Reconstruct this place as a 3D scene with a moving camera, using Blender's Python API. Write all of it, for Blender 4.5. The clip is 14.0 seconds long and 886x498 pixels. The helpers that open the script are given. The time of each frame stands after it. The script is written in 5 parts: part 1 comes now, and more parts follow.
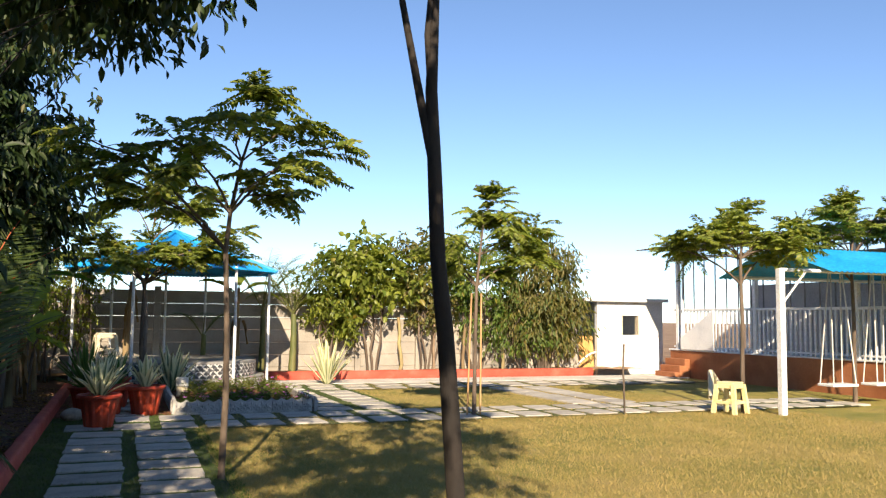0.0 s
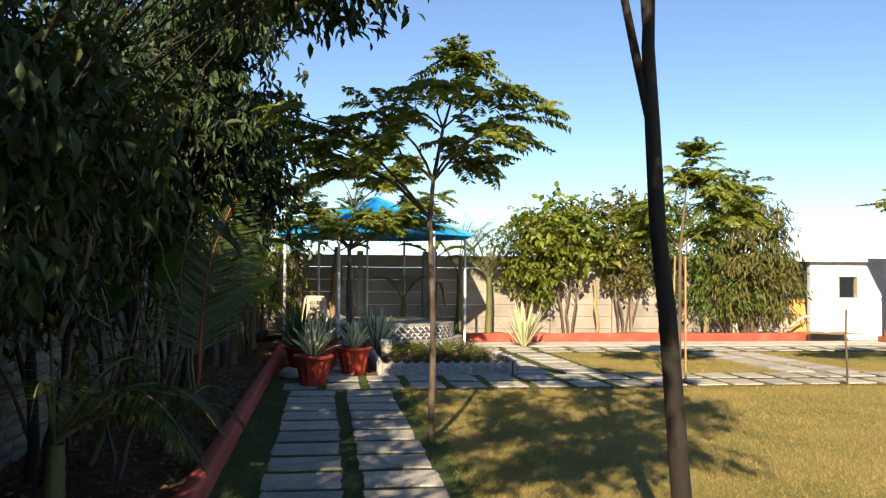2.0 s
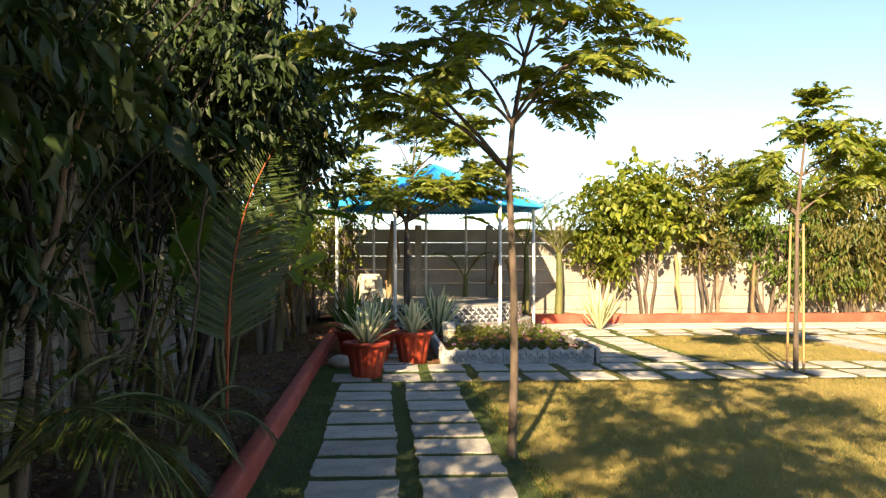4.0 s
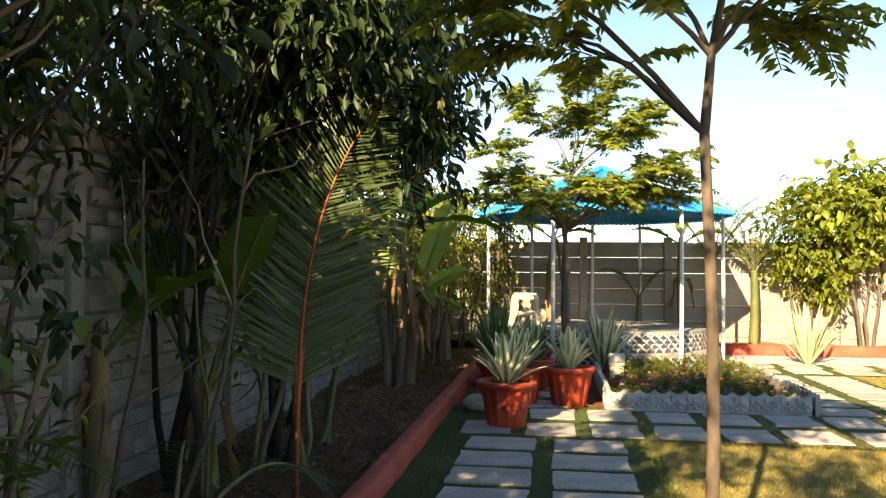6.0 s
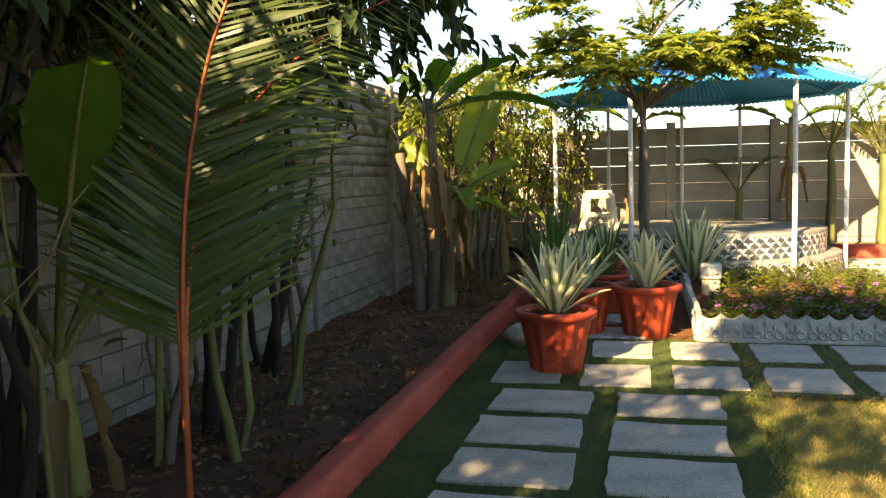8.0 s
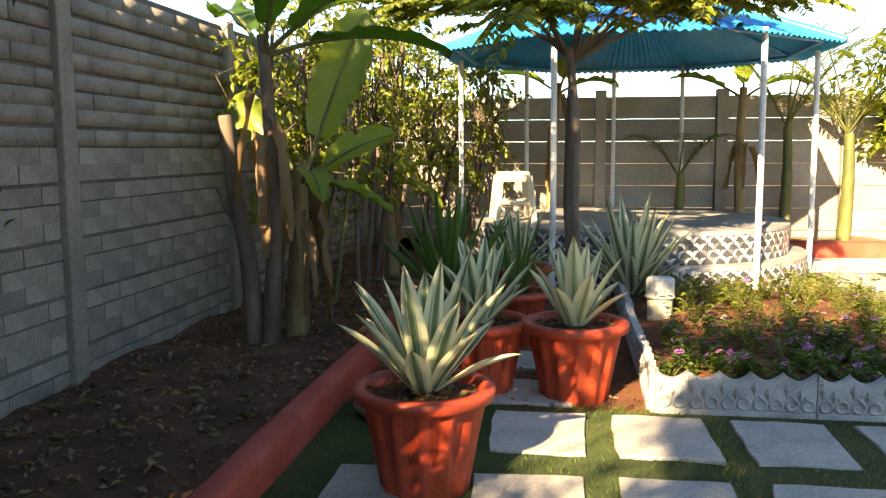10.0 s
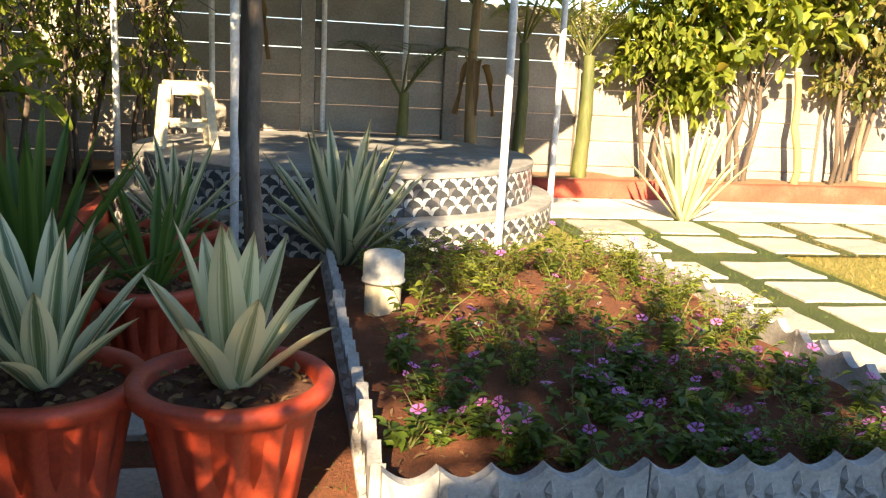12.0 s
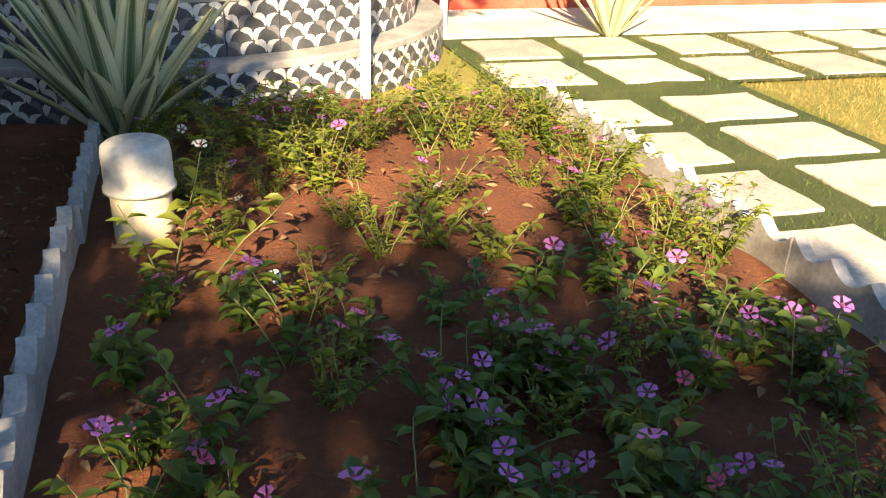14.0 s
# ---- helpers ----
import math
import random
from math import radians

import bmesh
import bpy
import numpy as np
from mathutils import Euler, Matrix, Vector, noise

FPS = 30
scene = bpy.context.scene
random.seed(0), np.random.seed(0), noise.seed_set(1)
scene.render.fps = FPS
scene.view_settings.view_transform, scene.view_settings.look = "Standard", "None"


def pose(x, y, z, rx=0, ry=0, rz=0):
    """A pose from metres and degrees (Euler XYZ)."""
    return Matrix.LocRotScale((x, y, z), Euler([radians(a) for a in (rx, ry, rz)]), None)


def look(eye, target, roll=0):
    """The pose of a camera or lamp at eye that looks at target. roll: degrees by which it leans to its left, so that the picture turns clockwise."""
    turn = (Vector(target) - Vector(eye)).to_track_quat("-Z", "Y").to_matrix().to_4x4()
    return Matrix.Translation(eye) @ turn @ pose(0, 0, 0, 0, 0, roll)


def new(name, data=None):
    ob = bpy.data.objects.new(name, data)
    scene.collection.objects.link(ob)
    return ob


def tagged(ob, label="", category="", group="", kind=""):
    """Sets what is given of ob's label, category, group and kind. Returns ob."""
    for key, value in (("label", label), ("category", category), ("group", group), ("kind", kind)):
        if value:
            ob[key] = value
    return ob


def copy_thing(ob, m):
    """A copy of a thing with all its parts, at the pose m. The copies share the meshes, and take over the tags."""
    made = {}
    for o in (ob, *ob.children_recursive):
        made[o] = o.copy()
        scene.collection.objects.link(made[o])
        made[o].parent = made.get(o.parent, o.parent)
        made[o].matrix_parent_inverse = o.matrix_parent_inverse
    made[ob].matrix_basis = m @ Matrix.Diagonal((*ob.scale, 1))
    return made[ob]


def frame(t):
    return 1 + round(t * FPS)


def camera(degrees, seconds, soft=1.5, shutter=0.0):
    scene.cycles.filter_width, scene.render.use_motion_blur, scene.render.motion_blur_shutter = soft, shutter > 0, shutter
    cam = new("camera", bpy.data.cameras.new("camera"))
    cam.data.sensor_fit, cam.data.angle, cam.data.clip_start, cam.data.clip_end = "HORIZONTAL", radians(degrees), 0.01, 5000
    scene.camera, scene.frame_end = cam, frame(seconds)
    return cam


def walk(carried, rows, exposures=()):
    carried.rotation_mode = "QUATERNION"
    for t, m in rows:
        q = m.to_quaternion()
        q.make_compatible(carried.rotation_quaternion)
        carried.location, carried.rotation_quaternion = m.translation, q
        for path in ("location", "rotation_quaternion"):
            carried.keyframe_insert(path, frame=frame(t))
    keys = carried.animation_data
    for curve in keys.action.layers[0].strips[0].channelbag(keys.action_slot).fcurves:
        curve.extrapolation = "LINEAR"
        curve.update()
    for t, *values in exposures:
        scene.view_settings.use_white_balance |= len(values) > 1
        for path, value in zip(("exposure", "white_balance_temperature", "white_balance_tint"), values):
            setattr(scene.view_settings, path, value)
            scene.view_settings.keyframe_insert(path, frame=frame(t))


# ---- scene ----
cam = camera(55.3, 14.0, 1.25)
PATH = [
    (0, (0.39, -0.154, 1.48), (1.092, 1.711, 1.647), 0.6),
    (0.5, (0.533, -0.191, 1.504), (1.297, 1.644, 1.664), 0.8),
    (1, (0.385, -0.192, 1.518), (0.855, 1.75, 1.614), 1.3),
    (1.5, (0.323, -0.122, 1.529), (0.671, 1.846, 1.612), 0.7),
    (2, (0.295, 0.013, 1.534), (0.57, 1.993, 1.604), 0.4),
    (2.5, (0.301, 0.278, 1.54), (0.536, 2.263, 1.594), -0.3),
    (5, (0.438, 2.887, 1.444), (0.362, 4.886, 1.454), 0.5),
    (5.5, (0.522, 3.433, 1.457), (0.287, 5.416, 1.566), 0.4),
    (6, (0.603, 3.982, 1.462), (0.338, 5.963, 1.52), 0.5),
    (6.5, (0.703, 4.528, 1.439), (0.388, 6.502, 1.477), 0.1),
    (7, (0.756, 5.082, 1.404), (0.349, 7.04, 1.409), -0.7),
    (7.5, (0.778, 5.636, 1.384), (0.361, 7.587, 1.246), -2.3),
    (8, (0.774, 6.223, 1.38), (0.301, 8.16, 1.212), -1.4),
    (10.5, (0.698, 9.399, 1.391), (0.582, 11.377, 1.119), 1.0),
    (11, (0.727, 9.947, 1.396), (0.899, 11.913, 1.071), 1.7),
    (11.5, (0.802, 10.513, 1.388), (0.964, 12.47, 1.004), 1.4),
    (12, (0.891, 11.061, 1.359), (1.263, 12.981, 0.941), 3.0),
    (12.5, (1.011, 11.55, 1.31), (1.435, 13.445, 0.832), 1.7),
    (13, (1.177, 11.963, 1.284), (1.763, 13.752, 0.611), 3.3),
    (13.5, (1.337, 12.346, 1.29), (1.977, 14.08, 0.526), 3.7),
    (14, (1.588, 12.564, 1.254), (2.112, 14.301, 0.412), 1.9),
]
EXPOSURES = [(0.0, 1.15, 6700, 10), (0.5, 0.92, 6200, 10), (1.5, 1.0, 6500, 10), (2.7, 1.28, 7500, 7), (4.6, 1.9, 8200, 10), (6.0, 1.95, 8600, 8), (8.0, 2.25, 9900, 6), (10.4, 2.45, 8500, 10), (12.0, 2.2, 8000, 10), (14.0, 2.15, 7800, 10)]
walk(cam, [(t, look(eye, target, roll)) for t, eye, target, roll in PATH], EXPOSURES)

# ---- world, sun ----
SUN_HEADING, SUN_ELEVATION = 17.0, 28.0
world = bpy.data.worlds.new("sky")
scene.world = world
world.use_nodes = True
wn = world.node_tree.nodes
sky = wn.new("ShaderNodeTexSky")
sky.sky_type = "NISHITA"
sky.sun_disc = False
sky.sun_elevation = radians(SUN_ELEVATION)
sky.sun_rotation = radians(180 + SUN_HEADING)
sky.air_density, sky.dust_density, sky.ozone_density = 0.8, 0.0, 3.0
sky.altitude = 1500
wn["Background"].inputs["Strength"].default_value = 0.095
world.node_tree.links.new(sky.outputs[0], wn["Background"].inputs["Color"])
sun = new("sun", bpy.data.lights.new("sun", "SUN"))
sun.data.energy, sun.data.angle, sun.data.color = 5.0, radians(0.6), (1.0, 0.83, 0.62)
h_, e_ = radians(SUN_HEADING), radians(SUN_ELEVATION)
sun.matrix_world = look((0, 0, 0), (math.sin(h_) * math.cos(e_), math.cos(h_) * math.cos(e_), -math.sin(e_)))

# ---- materials ----
RNG = np.random.RandomState(7)


def material(name, rough=0.8, metal=0.0):
    m = bpy.data.materials.new(name)
    m.use_nodes = True
    p = m.node_tree.nodes["Principled BSDF"]
    p.inputs["Roughness"].default_value, p.inputs["Metallic"].default_value = rough, metal
    return m, m.node_tree.nodes, m.node_tree.links, p


def noise_node(n, l, scale, detail=4.0, rough=0.6, coord="Object", stretch=(1, 1, 1)):
    tc = n.new("ShaderNodeTexCoord")
    mp = n.new("ShaderNodeMapping")
    mp.inputs["Scale"].default_value = stretch
    l.new(tc.outputs[coord], mp.inputs[0])
    t = n.new("ShaderNodeTexNoise")
    t.inputs["Scale"].default_value, t.inputs["Detail"].default_value, t.inputs["Roughness"].default_value = scale, detail, rough
    l.new(mp.outputs[0], t.inputs["Vector"])
    return t


def ramp(n, l, source, stops):
    r = n.new("ShaderNodeValToRGB")
    e = r.color_ramp.elements
    while len(e) < len(stops):
        e.new(0.5)
    for k, (pos, col) in zip(e, stops):
        k.position, k.color = pos, (*col, 1)
    l.new(source, r.inputs[0])
    return r


def blend(n, l, factor, a, b, mode="MIX"):
    m = n.new("ShaderNodeMix")
    m.data_type, m.blend_type = "RGBA", mode
    for socket, value in ((m.inputs[0], factor), (m.inputs[6], a), (m.inputs[7], b)):
        if isinstance(value, (int, float)):
            socket.default_value = value
        elif isinstance(value, tuple):
            socket.default_value = (*value, 1)
        else:
            l.new(value, socket)
    return m.outputs[2]


def bump(n, l, p, source, strength, distance=0.01):
    b = n.new("ShaderNodeBump")
    b.inputs["Strength"].default_value, b.inputs["Distance"].default_value = strength, distance
    l.new(source, b.inputs["Height"])
    l.new(b.outputs[0], p.inputs["Normal"])


def surface(name, dark, mid, light, fine=40.0, coarse=2.5, rough=0.85, relief=0.35, depth=0.01, metal=0.0, stretch=(1, 1, 1), jitter=0.12, coord="Object"):
    """Two scales of variation between three colours, with relief; pieces differ a little from one another."""
    m, n, l, p = material(name, rough, metal)
    big, small = noise_node(n, l, coarse, 5, coord=coord, stretch=stretch), noise_node(n, l, fine, 6, 0.7, coord=coord, stretch=stretch)
    base = ramp(n, l, big.outputs[0], ((0.32, dark), (0.5, mid), (0.7, light))).outputs[0]
    grain = ramp(n, l, small.outputs[0], ((0.3, (0.62, 0.62, 0.62)), (0.7, (1.25, 1.25, 1.25)))).outputs[0]
    col = blend(n, l, 0.75, base, grain, "MULTIPLY")
    info = n.new("ShaderNodeObjectInfo")
    vary = ramp(n, l, info.outputs["Random"], ((0, (1 - jitter,) * 3), (1, (1 + jitter,) * 3))).outputs[0]
    l.new(blend(n, l, 1.0, col, vary, "MULTIPLY"), p.inputs["Base Color"])
    bump(n, l, p, small.outputs[0], relief, depth)
    return m


def foliage(name, dark, light, gloss=0.45, through_light=0.35, yellow=None):
    """Leaf blades that vary leaf by leaf and let some light through."""
    m, n, l, p = material(name, gloss)
    geo = n.new("ShaderNodeNewGeometry")
    stops = [(0.0, dark), (0.75, light)] if yellow is None else [(0.0, dark), (0.7, light), (0.95, light), (1.0, yellow)]
    island = ramp(n, l, geo.outputs["Random Per Island"], stops).outputs[0]
    patch = ramp(n, l, noise_node(n, l, 1.8, 3).outputs[0], ((0.3, (0.75, 0.75, 0.75)), (0.7, (1.2, 1.2, 1.2)))).outputs[0]
    col = blend(n, l, 0.8, island, patch, "MULTIPLY")
    l.new(col, p.inputs["Base Color"])
    tr = n.new("ShaderNodeBsdfTranslucent")
    l.new(blend(n, l, 1.0, col, (1.5, 1.55, 0.55), "MULTIPLY"), tr.inputs[0])
    mix = n.new("ShaderNodeMixShader")
    mix.inputs[0].default_value = through_light
    l.new(p.outputs[0], mix.inputs[1])
    l.new(tr.outputs[0], mix.inputs[2])
    l.new(mix.outputs[0], n["Material Output"].inputs[0])
    return m


def striped_leaf(name, green, cream, centre=0.5, through_light=0.2, across="u"):
    """A blade with paler margins, streaked lengthwise by its own map."""
    m, n, l, p = material(name, 0.5)
    uv = n.new("ShaderNodeUVMap")
    sep = n.new("ShaderNodeSeparateXYZ")
    l.new(uv.outputs[0], sep.inputs[0])
    mp = n.new("ShaderNodeMapping")
    mp.inputs["Scale"].default_value = (9, 0.5, 1)
    l.new(uv.outputs[0], mp.inputs[0])
    streak = n.new("ShaderNodeTexNoise")
    streak.inputs["Scale"].default_value = 2.0
    l.new(mp.outputs[0], streak.inputs["Vector"])
    off = n.new("ShaderNodeMath")
    off.operation = "SUBTRACT"
    l.new(sep.outputs[0], off.inputs[0])
    off.inputs[1].default_value = 0.5
    ab = n.new("ShaderNodeMath")
    ab.operation = "ABSOLUTE"
    l.new(off.outputs[0], ab.inputs[0])
    add = n.new("ShaderNodeMath")
    add.operation = "MULTIPLY_ADD"
    l.new(streak.outputs[0], add.inputs[0])
    add.inputs[1].default_value = 0.62
    l.new(ab.outputs[0], add.inputs[2])
    col = ramp(n, l, add.outputs[0], ((centre - 0.14, green), (centre, tuple((a + b) / 2 for a, b in zip(green, cream))), (centre + 0.08, cream))).outputs[0]
    geo = n.new("ShaderNodeNewGeometry")
    vary = ramp(n, l, geo.outputs["Random Per Island"], ((0, (0.8, 0.8, 0.78)), (1, (1.1, 1.1, 1.05)))).outputs[0]
    tips = ramp(n, l, sep.outputs[1], ((0.9, (1, 1, 1)), (1.0, (0.5, 0.38, 0.25)))).outputs[0]
    col = blend(n, l, 1.0, blend(n, l, 1.0, col, vary, "MULTIPLY"), tips, "MULTIPLY")
    l.new(col, p.inputs["Base Color"])
    tr = n.new("ShaderNodeBsdfTranslucent")
    l.new(col, tr.inputs[0])
    mix = n.new("ShaderNodeMixShader")
    mix.inputs[0].default_value = through_light
    l.new(p.outputs[0], mix.inputs[1])
    l.new(tr.outputs[0], mix.inputs[2])
    l.new(mix.outputs[0], n["Material Output"].inputs[0])
    return m


M_LAWN = surface("lawn", (0.19, 0.20, 0.035), (0.30, 0.26, 0.055), (0.42, 0.32, 0.10), 160, 0.7, 0.95, 0.9, 0.02)
M_GRASS = foliage("grass", (0.03, 0.07, 0.01), (0.09, 0.145, 0.022), 0.6, 0.3)
M_GRASS_DRY = foliage("dry_grass", (0.20, 0.175, 0.045), (0.42, 0.30, 0.12), 0.7, 0.25)
M_TURF = surface("path_turf", (0.035, 0.06, 0.012), (0.06, 0.085, 0.018), (0.11, 0.12, 0.03), 120, 1.5, 0.95, 0.9, 0.02)
M_EARTH = surface("dry_earth", (0.16, 0.09, 0.05), (0.25, 0.16, 0.09), (0.33, 0.22, 0.13), 30, 0.4, 0.95, 0.6, 0.02)
M_SOIL = surface("red_soil", (0.12, 0.036, 0.013), (0.19, 0.058, 0.021), (0.27, 0.092, 0.036), 60, 3.0, 0.95, 1.0, 0.02)
M_DARKSOIL = surface("dark_soil", (0.075, 0.032, 0.018), (0.14, 0.058, 0.031), (0.22, 0.105, 0.06), 60, 3.0, 0.95, 1.0, 0.02)
M_KERB = surface("red_oxide_paint", (0.32, 0.045, 0.025), (0.42, 0.062, 0.035), (0.48, 0.10, 0.065), 45, 2.2, 0.75, 0.3, 0.006)
M_SLAB = surface("shahabad_stone", (0.30, 0.285, 0.255), (0.40, 0.375, 0.33), (0.48, 0.44, 0.38), 55, 3.5, 0.8, 0.25, 0.005, jitter=0.18)
M_PAVE = surface("pale_concrete", (0.38, 0.36, 0.32), (0.50, 0.48, 0.44), (0.6, 0.57, 0.52), 35, 1.6, 0.85, 0.3)
M_BLOCK = surface("concrete_block", (0.19, 0.175, 0.15), (0.26, 0.24, 0.205), (0.33, 0.30, 0.25), 50, 2.0, 0.9, 0.5, 0.008, jitter=0.16)
M_MORTAR = surface("mortar", (0.12, 0.11, 0.10), (0.16, 0.15, 0.13), (0.2, 0.19, 0.17), 60, 3, 0.95, 0.5)
M_PRECAST = surface("precast_concrete", (0.24, 0.22, 0.19), (0.32, 0.29, 0.25), (0.40, 0.36, 0.31), 40, 1.3, 0.9, 0.4, jitter=0.1)
M_EDGING = surface("cast_edging", (0.28, 0.275, 0.26), (0.40, 0.39, 0.37), (0.52, 0.51, 0.48), 70, 5, 0.85, 0.35, 0.005)
M_WHITE = surface("white_paint", (0.66, 0.67, 0.68), (0.76, 0.76, 0.76), (0.82, 0.82, 0.81), 30, 2.0, 0.5, 0.12, 0.004, jitter=0.04)
M_WALLWHITE = surface("white_limewash", (0.66, 0.66, 0.66), (0.75, 0.75, 0.74), (0.82, 0.81, 0.8), 25, 0.8, 0.9, 0.3, jitter=0.03)
M_POT = surface("terracotta_plastic", (0.34, 0.042, 0.018), (0.44, 0.055, 0.024), (0.50, 0.08, 0.034), 45, 3.0, 0.5, 0.2, 0.005, jitter=0.07)
M_BARK = surface("grey_brown_bark", (0.07, 0.052, 0.038), (0.12, 0.088, 0.064), (0.20, 0.15, 0.11), 30, 5, 0.9, 0.9, 0.01, stretch=(1, 1, 0.25))
# dark bark, darkened further: the shade on the trunks is in this colour
M_BARKSHADED = surface("shaded_bark", (0.010, 0.008, 0.006), (0.018, 0.013, 0.010), (0.034, 0.025, 0.019), 35, 5, 0.85, 0.9, 0.01, stretch=(1, 1, 0.3))
M_STAKE = surface("bamboo_stake", (0.34, 0.20, 0.09), (0.45, 0.28, 0.13), (0.52, 0.36, 0.18), 30, 4, 0.7, 0.4, stretch=(1, 1, 0.2))
M_TWIG = surface("twig", (0.16, 0.11, 0.075), (0.23, 0.165, 0.11), (0.31, 0.23, 0.16), 40, 4, 0.9, 0.6)
M_BLUE = surface("blue_metal_sheet", (0.01, 0.22, 0.50), (0.012, 0.28, 0.62), (0.03, 0.34, 0.70), 12, 0.8, 0.38, 0.05, jitter=0.05)
M_GREYSHEET = surface("grey_metal_sheet", (0.12, 0.115, 0.11), (0.17, 0.165, 0.16), (0.23, 0.22, 0.21), 12, 0.7, 0.55, 0.1)
M_PLINTH = surface("brown_plinth_paint", (0.25, 0.085, 0.03), (0.34, 0.125, 0.05), (0.40, 0.16, 0.07), 25, 1.0, 0.85, 0.3)
M_STONETOP = surface("grey_stone_coping", (0.20, 0.20, 0.195), (0.30, 0.295, 0.285), (0.42, 0.41, 0.39), 30, 3.0, 0.55, 0.25, 0.004)
M_TILE = surface("tile_white", (0.55, 0.55, 0.54), (0.64, 0.64, 0.62), (0.7, 0.7, 0.68), 25, 5, 0.35, 0.08, 0.003)
M_TILEGREY = surface("tile_grey", (0.13, 0.13, 0.14), (0.17, 0.17, 0.18), (0.22, 0.22, 0.23), 25, 5, 0.35, 0.08, 0.003)
M_TILEDARK = surface("tile_dark", (0.035, 0.04, 0.05), (0.06, 0.065, 0.075), (0.09, 0.095, 0.10), 25, 5, 0.35, 0.08, 0.003)
M_CREAM = surface("cream_plastic", (0.58, 0.50, 0.34), (0.66, 0.58, 0.42), (0.72, 0.65, 0.5), 30, 2, 0.45, 0.06, jitter=0.04)
M_YELLOW = surface("pale_yellow_plastic", (0.66, 0.55, 0.26), (0.74, 0.63, 0.33), (0.78, 0.68, 0.4), 30, 2, 0.45, 0.06, jitter=0.04)
M_DARK = surface("dark_opening", (0.02, 0.018, 0.016), (0.035, 0.03, 0.026), (0.05, 0.045, 0.04), 20, 2, 0.9, 0.2)
M_BOLLARD = surface("bollard_white", (0.50, 0.49, 0.44), (0.62, 0.60, 0.55), (0.7, 0.68, 0.64), 30, 4, 0.6, 0.15)
M_ROPE = surface("white_rope", (0.5, 0.48, 0.44), (0.62, 0.6, 0.55), (0.7, 0.68, 0.63), 60, 8, 0.9, 0.4)
M_GREYWALL = surface("grey_wall_paint", (0.27, 0.27, 0.28), (0.34, 0.34, 0.35), (0.4, 0.4, 0.41), 20, 0.6, 0.9, 0.2)
M_BEIGEWALL = surface("beige_wall_paint", (0.5, 0.42, 0.3), (0.58, 0.5, 0.37), (0.65, 0.57, 0.44), 20, 0.6, 0.9, 0.2)
M_BOARD = surface("orange_board", (0.40, 0.20, 0.06), (0.52, 0.28, 0.09), (0.6, 0.36, 0.14), 25, 3, 0.7, 0.3, stretch=(1, 1, 0.2))
M_STONE = surface("field_stone", (0.25, 0.21, 0.17), (0.34, 0.29, 0.23), (0.42, 0.37, 0.3), 40, 5, 0.9, 0.6)
M_HILL = surface("far_hill", (0.16, 0.14, 0.13), (0.2, 0.17, 0.15), (0.24, 0.2, 0.18), 0.3, 0.02, 1.0, 0.1)

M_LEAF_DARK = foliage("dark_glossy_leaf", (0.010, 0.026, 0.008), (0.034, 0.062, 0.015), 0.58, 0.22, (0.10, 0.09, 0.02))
M_LEAF_MID = foliage("green_leaf", (0.05, 0.095, 0.018), (0.12, 0.18, 0.03), 0.42, 0.35, (0.20, 0.17, 0.03))
M_LEAF_YOUNG = foliage("yellow_green_leaf", (0.09, 0.135, 0.02), (0.22, 0.25, 0.04), 0.45, 0.4, (0.24, 0.19, 0.03))
M_LEAF_LIME = foliage("lime_leaf", (0.10, 0.17, 0.015), (0.22, 0.28, 0.035), 0.4, 0.45)
M_LEAF_BROWN = foliage("browning_leaf", (0.06, 0.095, 0.02), (0.17, 0.145, 0.038), 0.55, 0.3)
M_LEAF_DRY = foliage("dry_leaf", (0.11, 0.06, 0.03), (0.26, 0.165, 0.085), 0.8, 0.25)
M_PALM = foliage("palm_leaflet", (0.024, 0.052, 0.012), (0.075, 0.11, 0.02), 0.4, 0.35, (0.17, 0.16, 0.03))
M_BANANA = foliage("banana_leaf", (0.04, 0.10, 0.012), (0.07, 0.14, 0.02), 0.35, 0.45)
M_STEMGREEN = surface("green_stem", (0.07, 0.09, 0.025), (0.12, 0.13, 0.04), (0.20, 0.18, 0.07), 40, 6, 0.6, 0.3, stretch=(1, 1, 0.2))
M_STEMRED = surface("red_rachis", (0.30, 0.055, 0.015), (0.42, 0.085, 0.02), (0.5, 0.13, 0.03), 30, 5, 0.5, 0.2)
M_PSEUDO = surface("banana_stem", (0.16, 0.10, 0.055), (0.26, 0.19, 0.09), (0.33, 0.30, 0.12), 25, 4, 0.75, 0.5, stretch=(1, 1, 0.15))
M_BANANASTEM = surface("yellow_green_banana_stem", (0.16, 0.14, 0.04), (0.26, 0.25, 0.07), (0.34, 0.33, 0.10), 25, 4, 0.6, 0.4, stretch=(1, 1, 0.15))
M_AGAVE = striped_leaf("variegated_agave", (0.10, 0.165, 0.08), (0.74, 0.74, 0.50), 0.52)
M_AGAVE_PALE = striped_leaf("pale_agave", (0.24, 0.30, 0.14), (0.76, 0.74, 0.48), 0.45)
M_LILY = striped_leaf("strap_leaf", (0.05, 0.12, 0.02), (0.10, 0.19, 0.04), 0.5, 0.35)
M_PINK = foliage("pink_petal", (0.50, 0.13, 0.50), (0.62, 0.22, 0.62), 0.6, 0.3)
M_ROSE = foliage("rose_petal", (0.55, 0.06, 0.12), (0.65, 0.10, 0.2), 0.6, 0.3)
M_WHITEPETAL = foliage("white_petal", (0.7, 0.7, 0.66), (0.78, 0.78, 0.74), 0.6, 0.3)
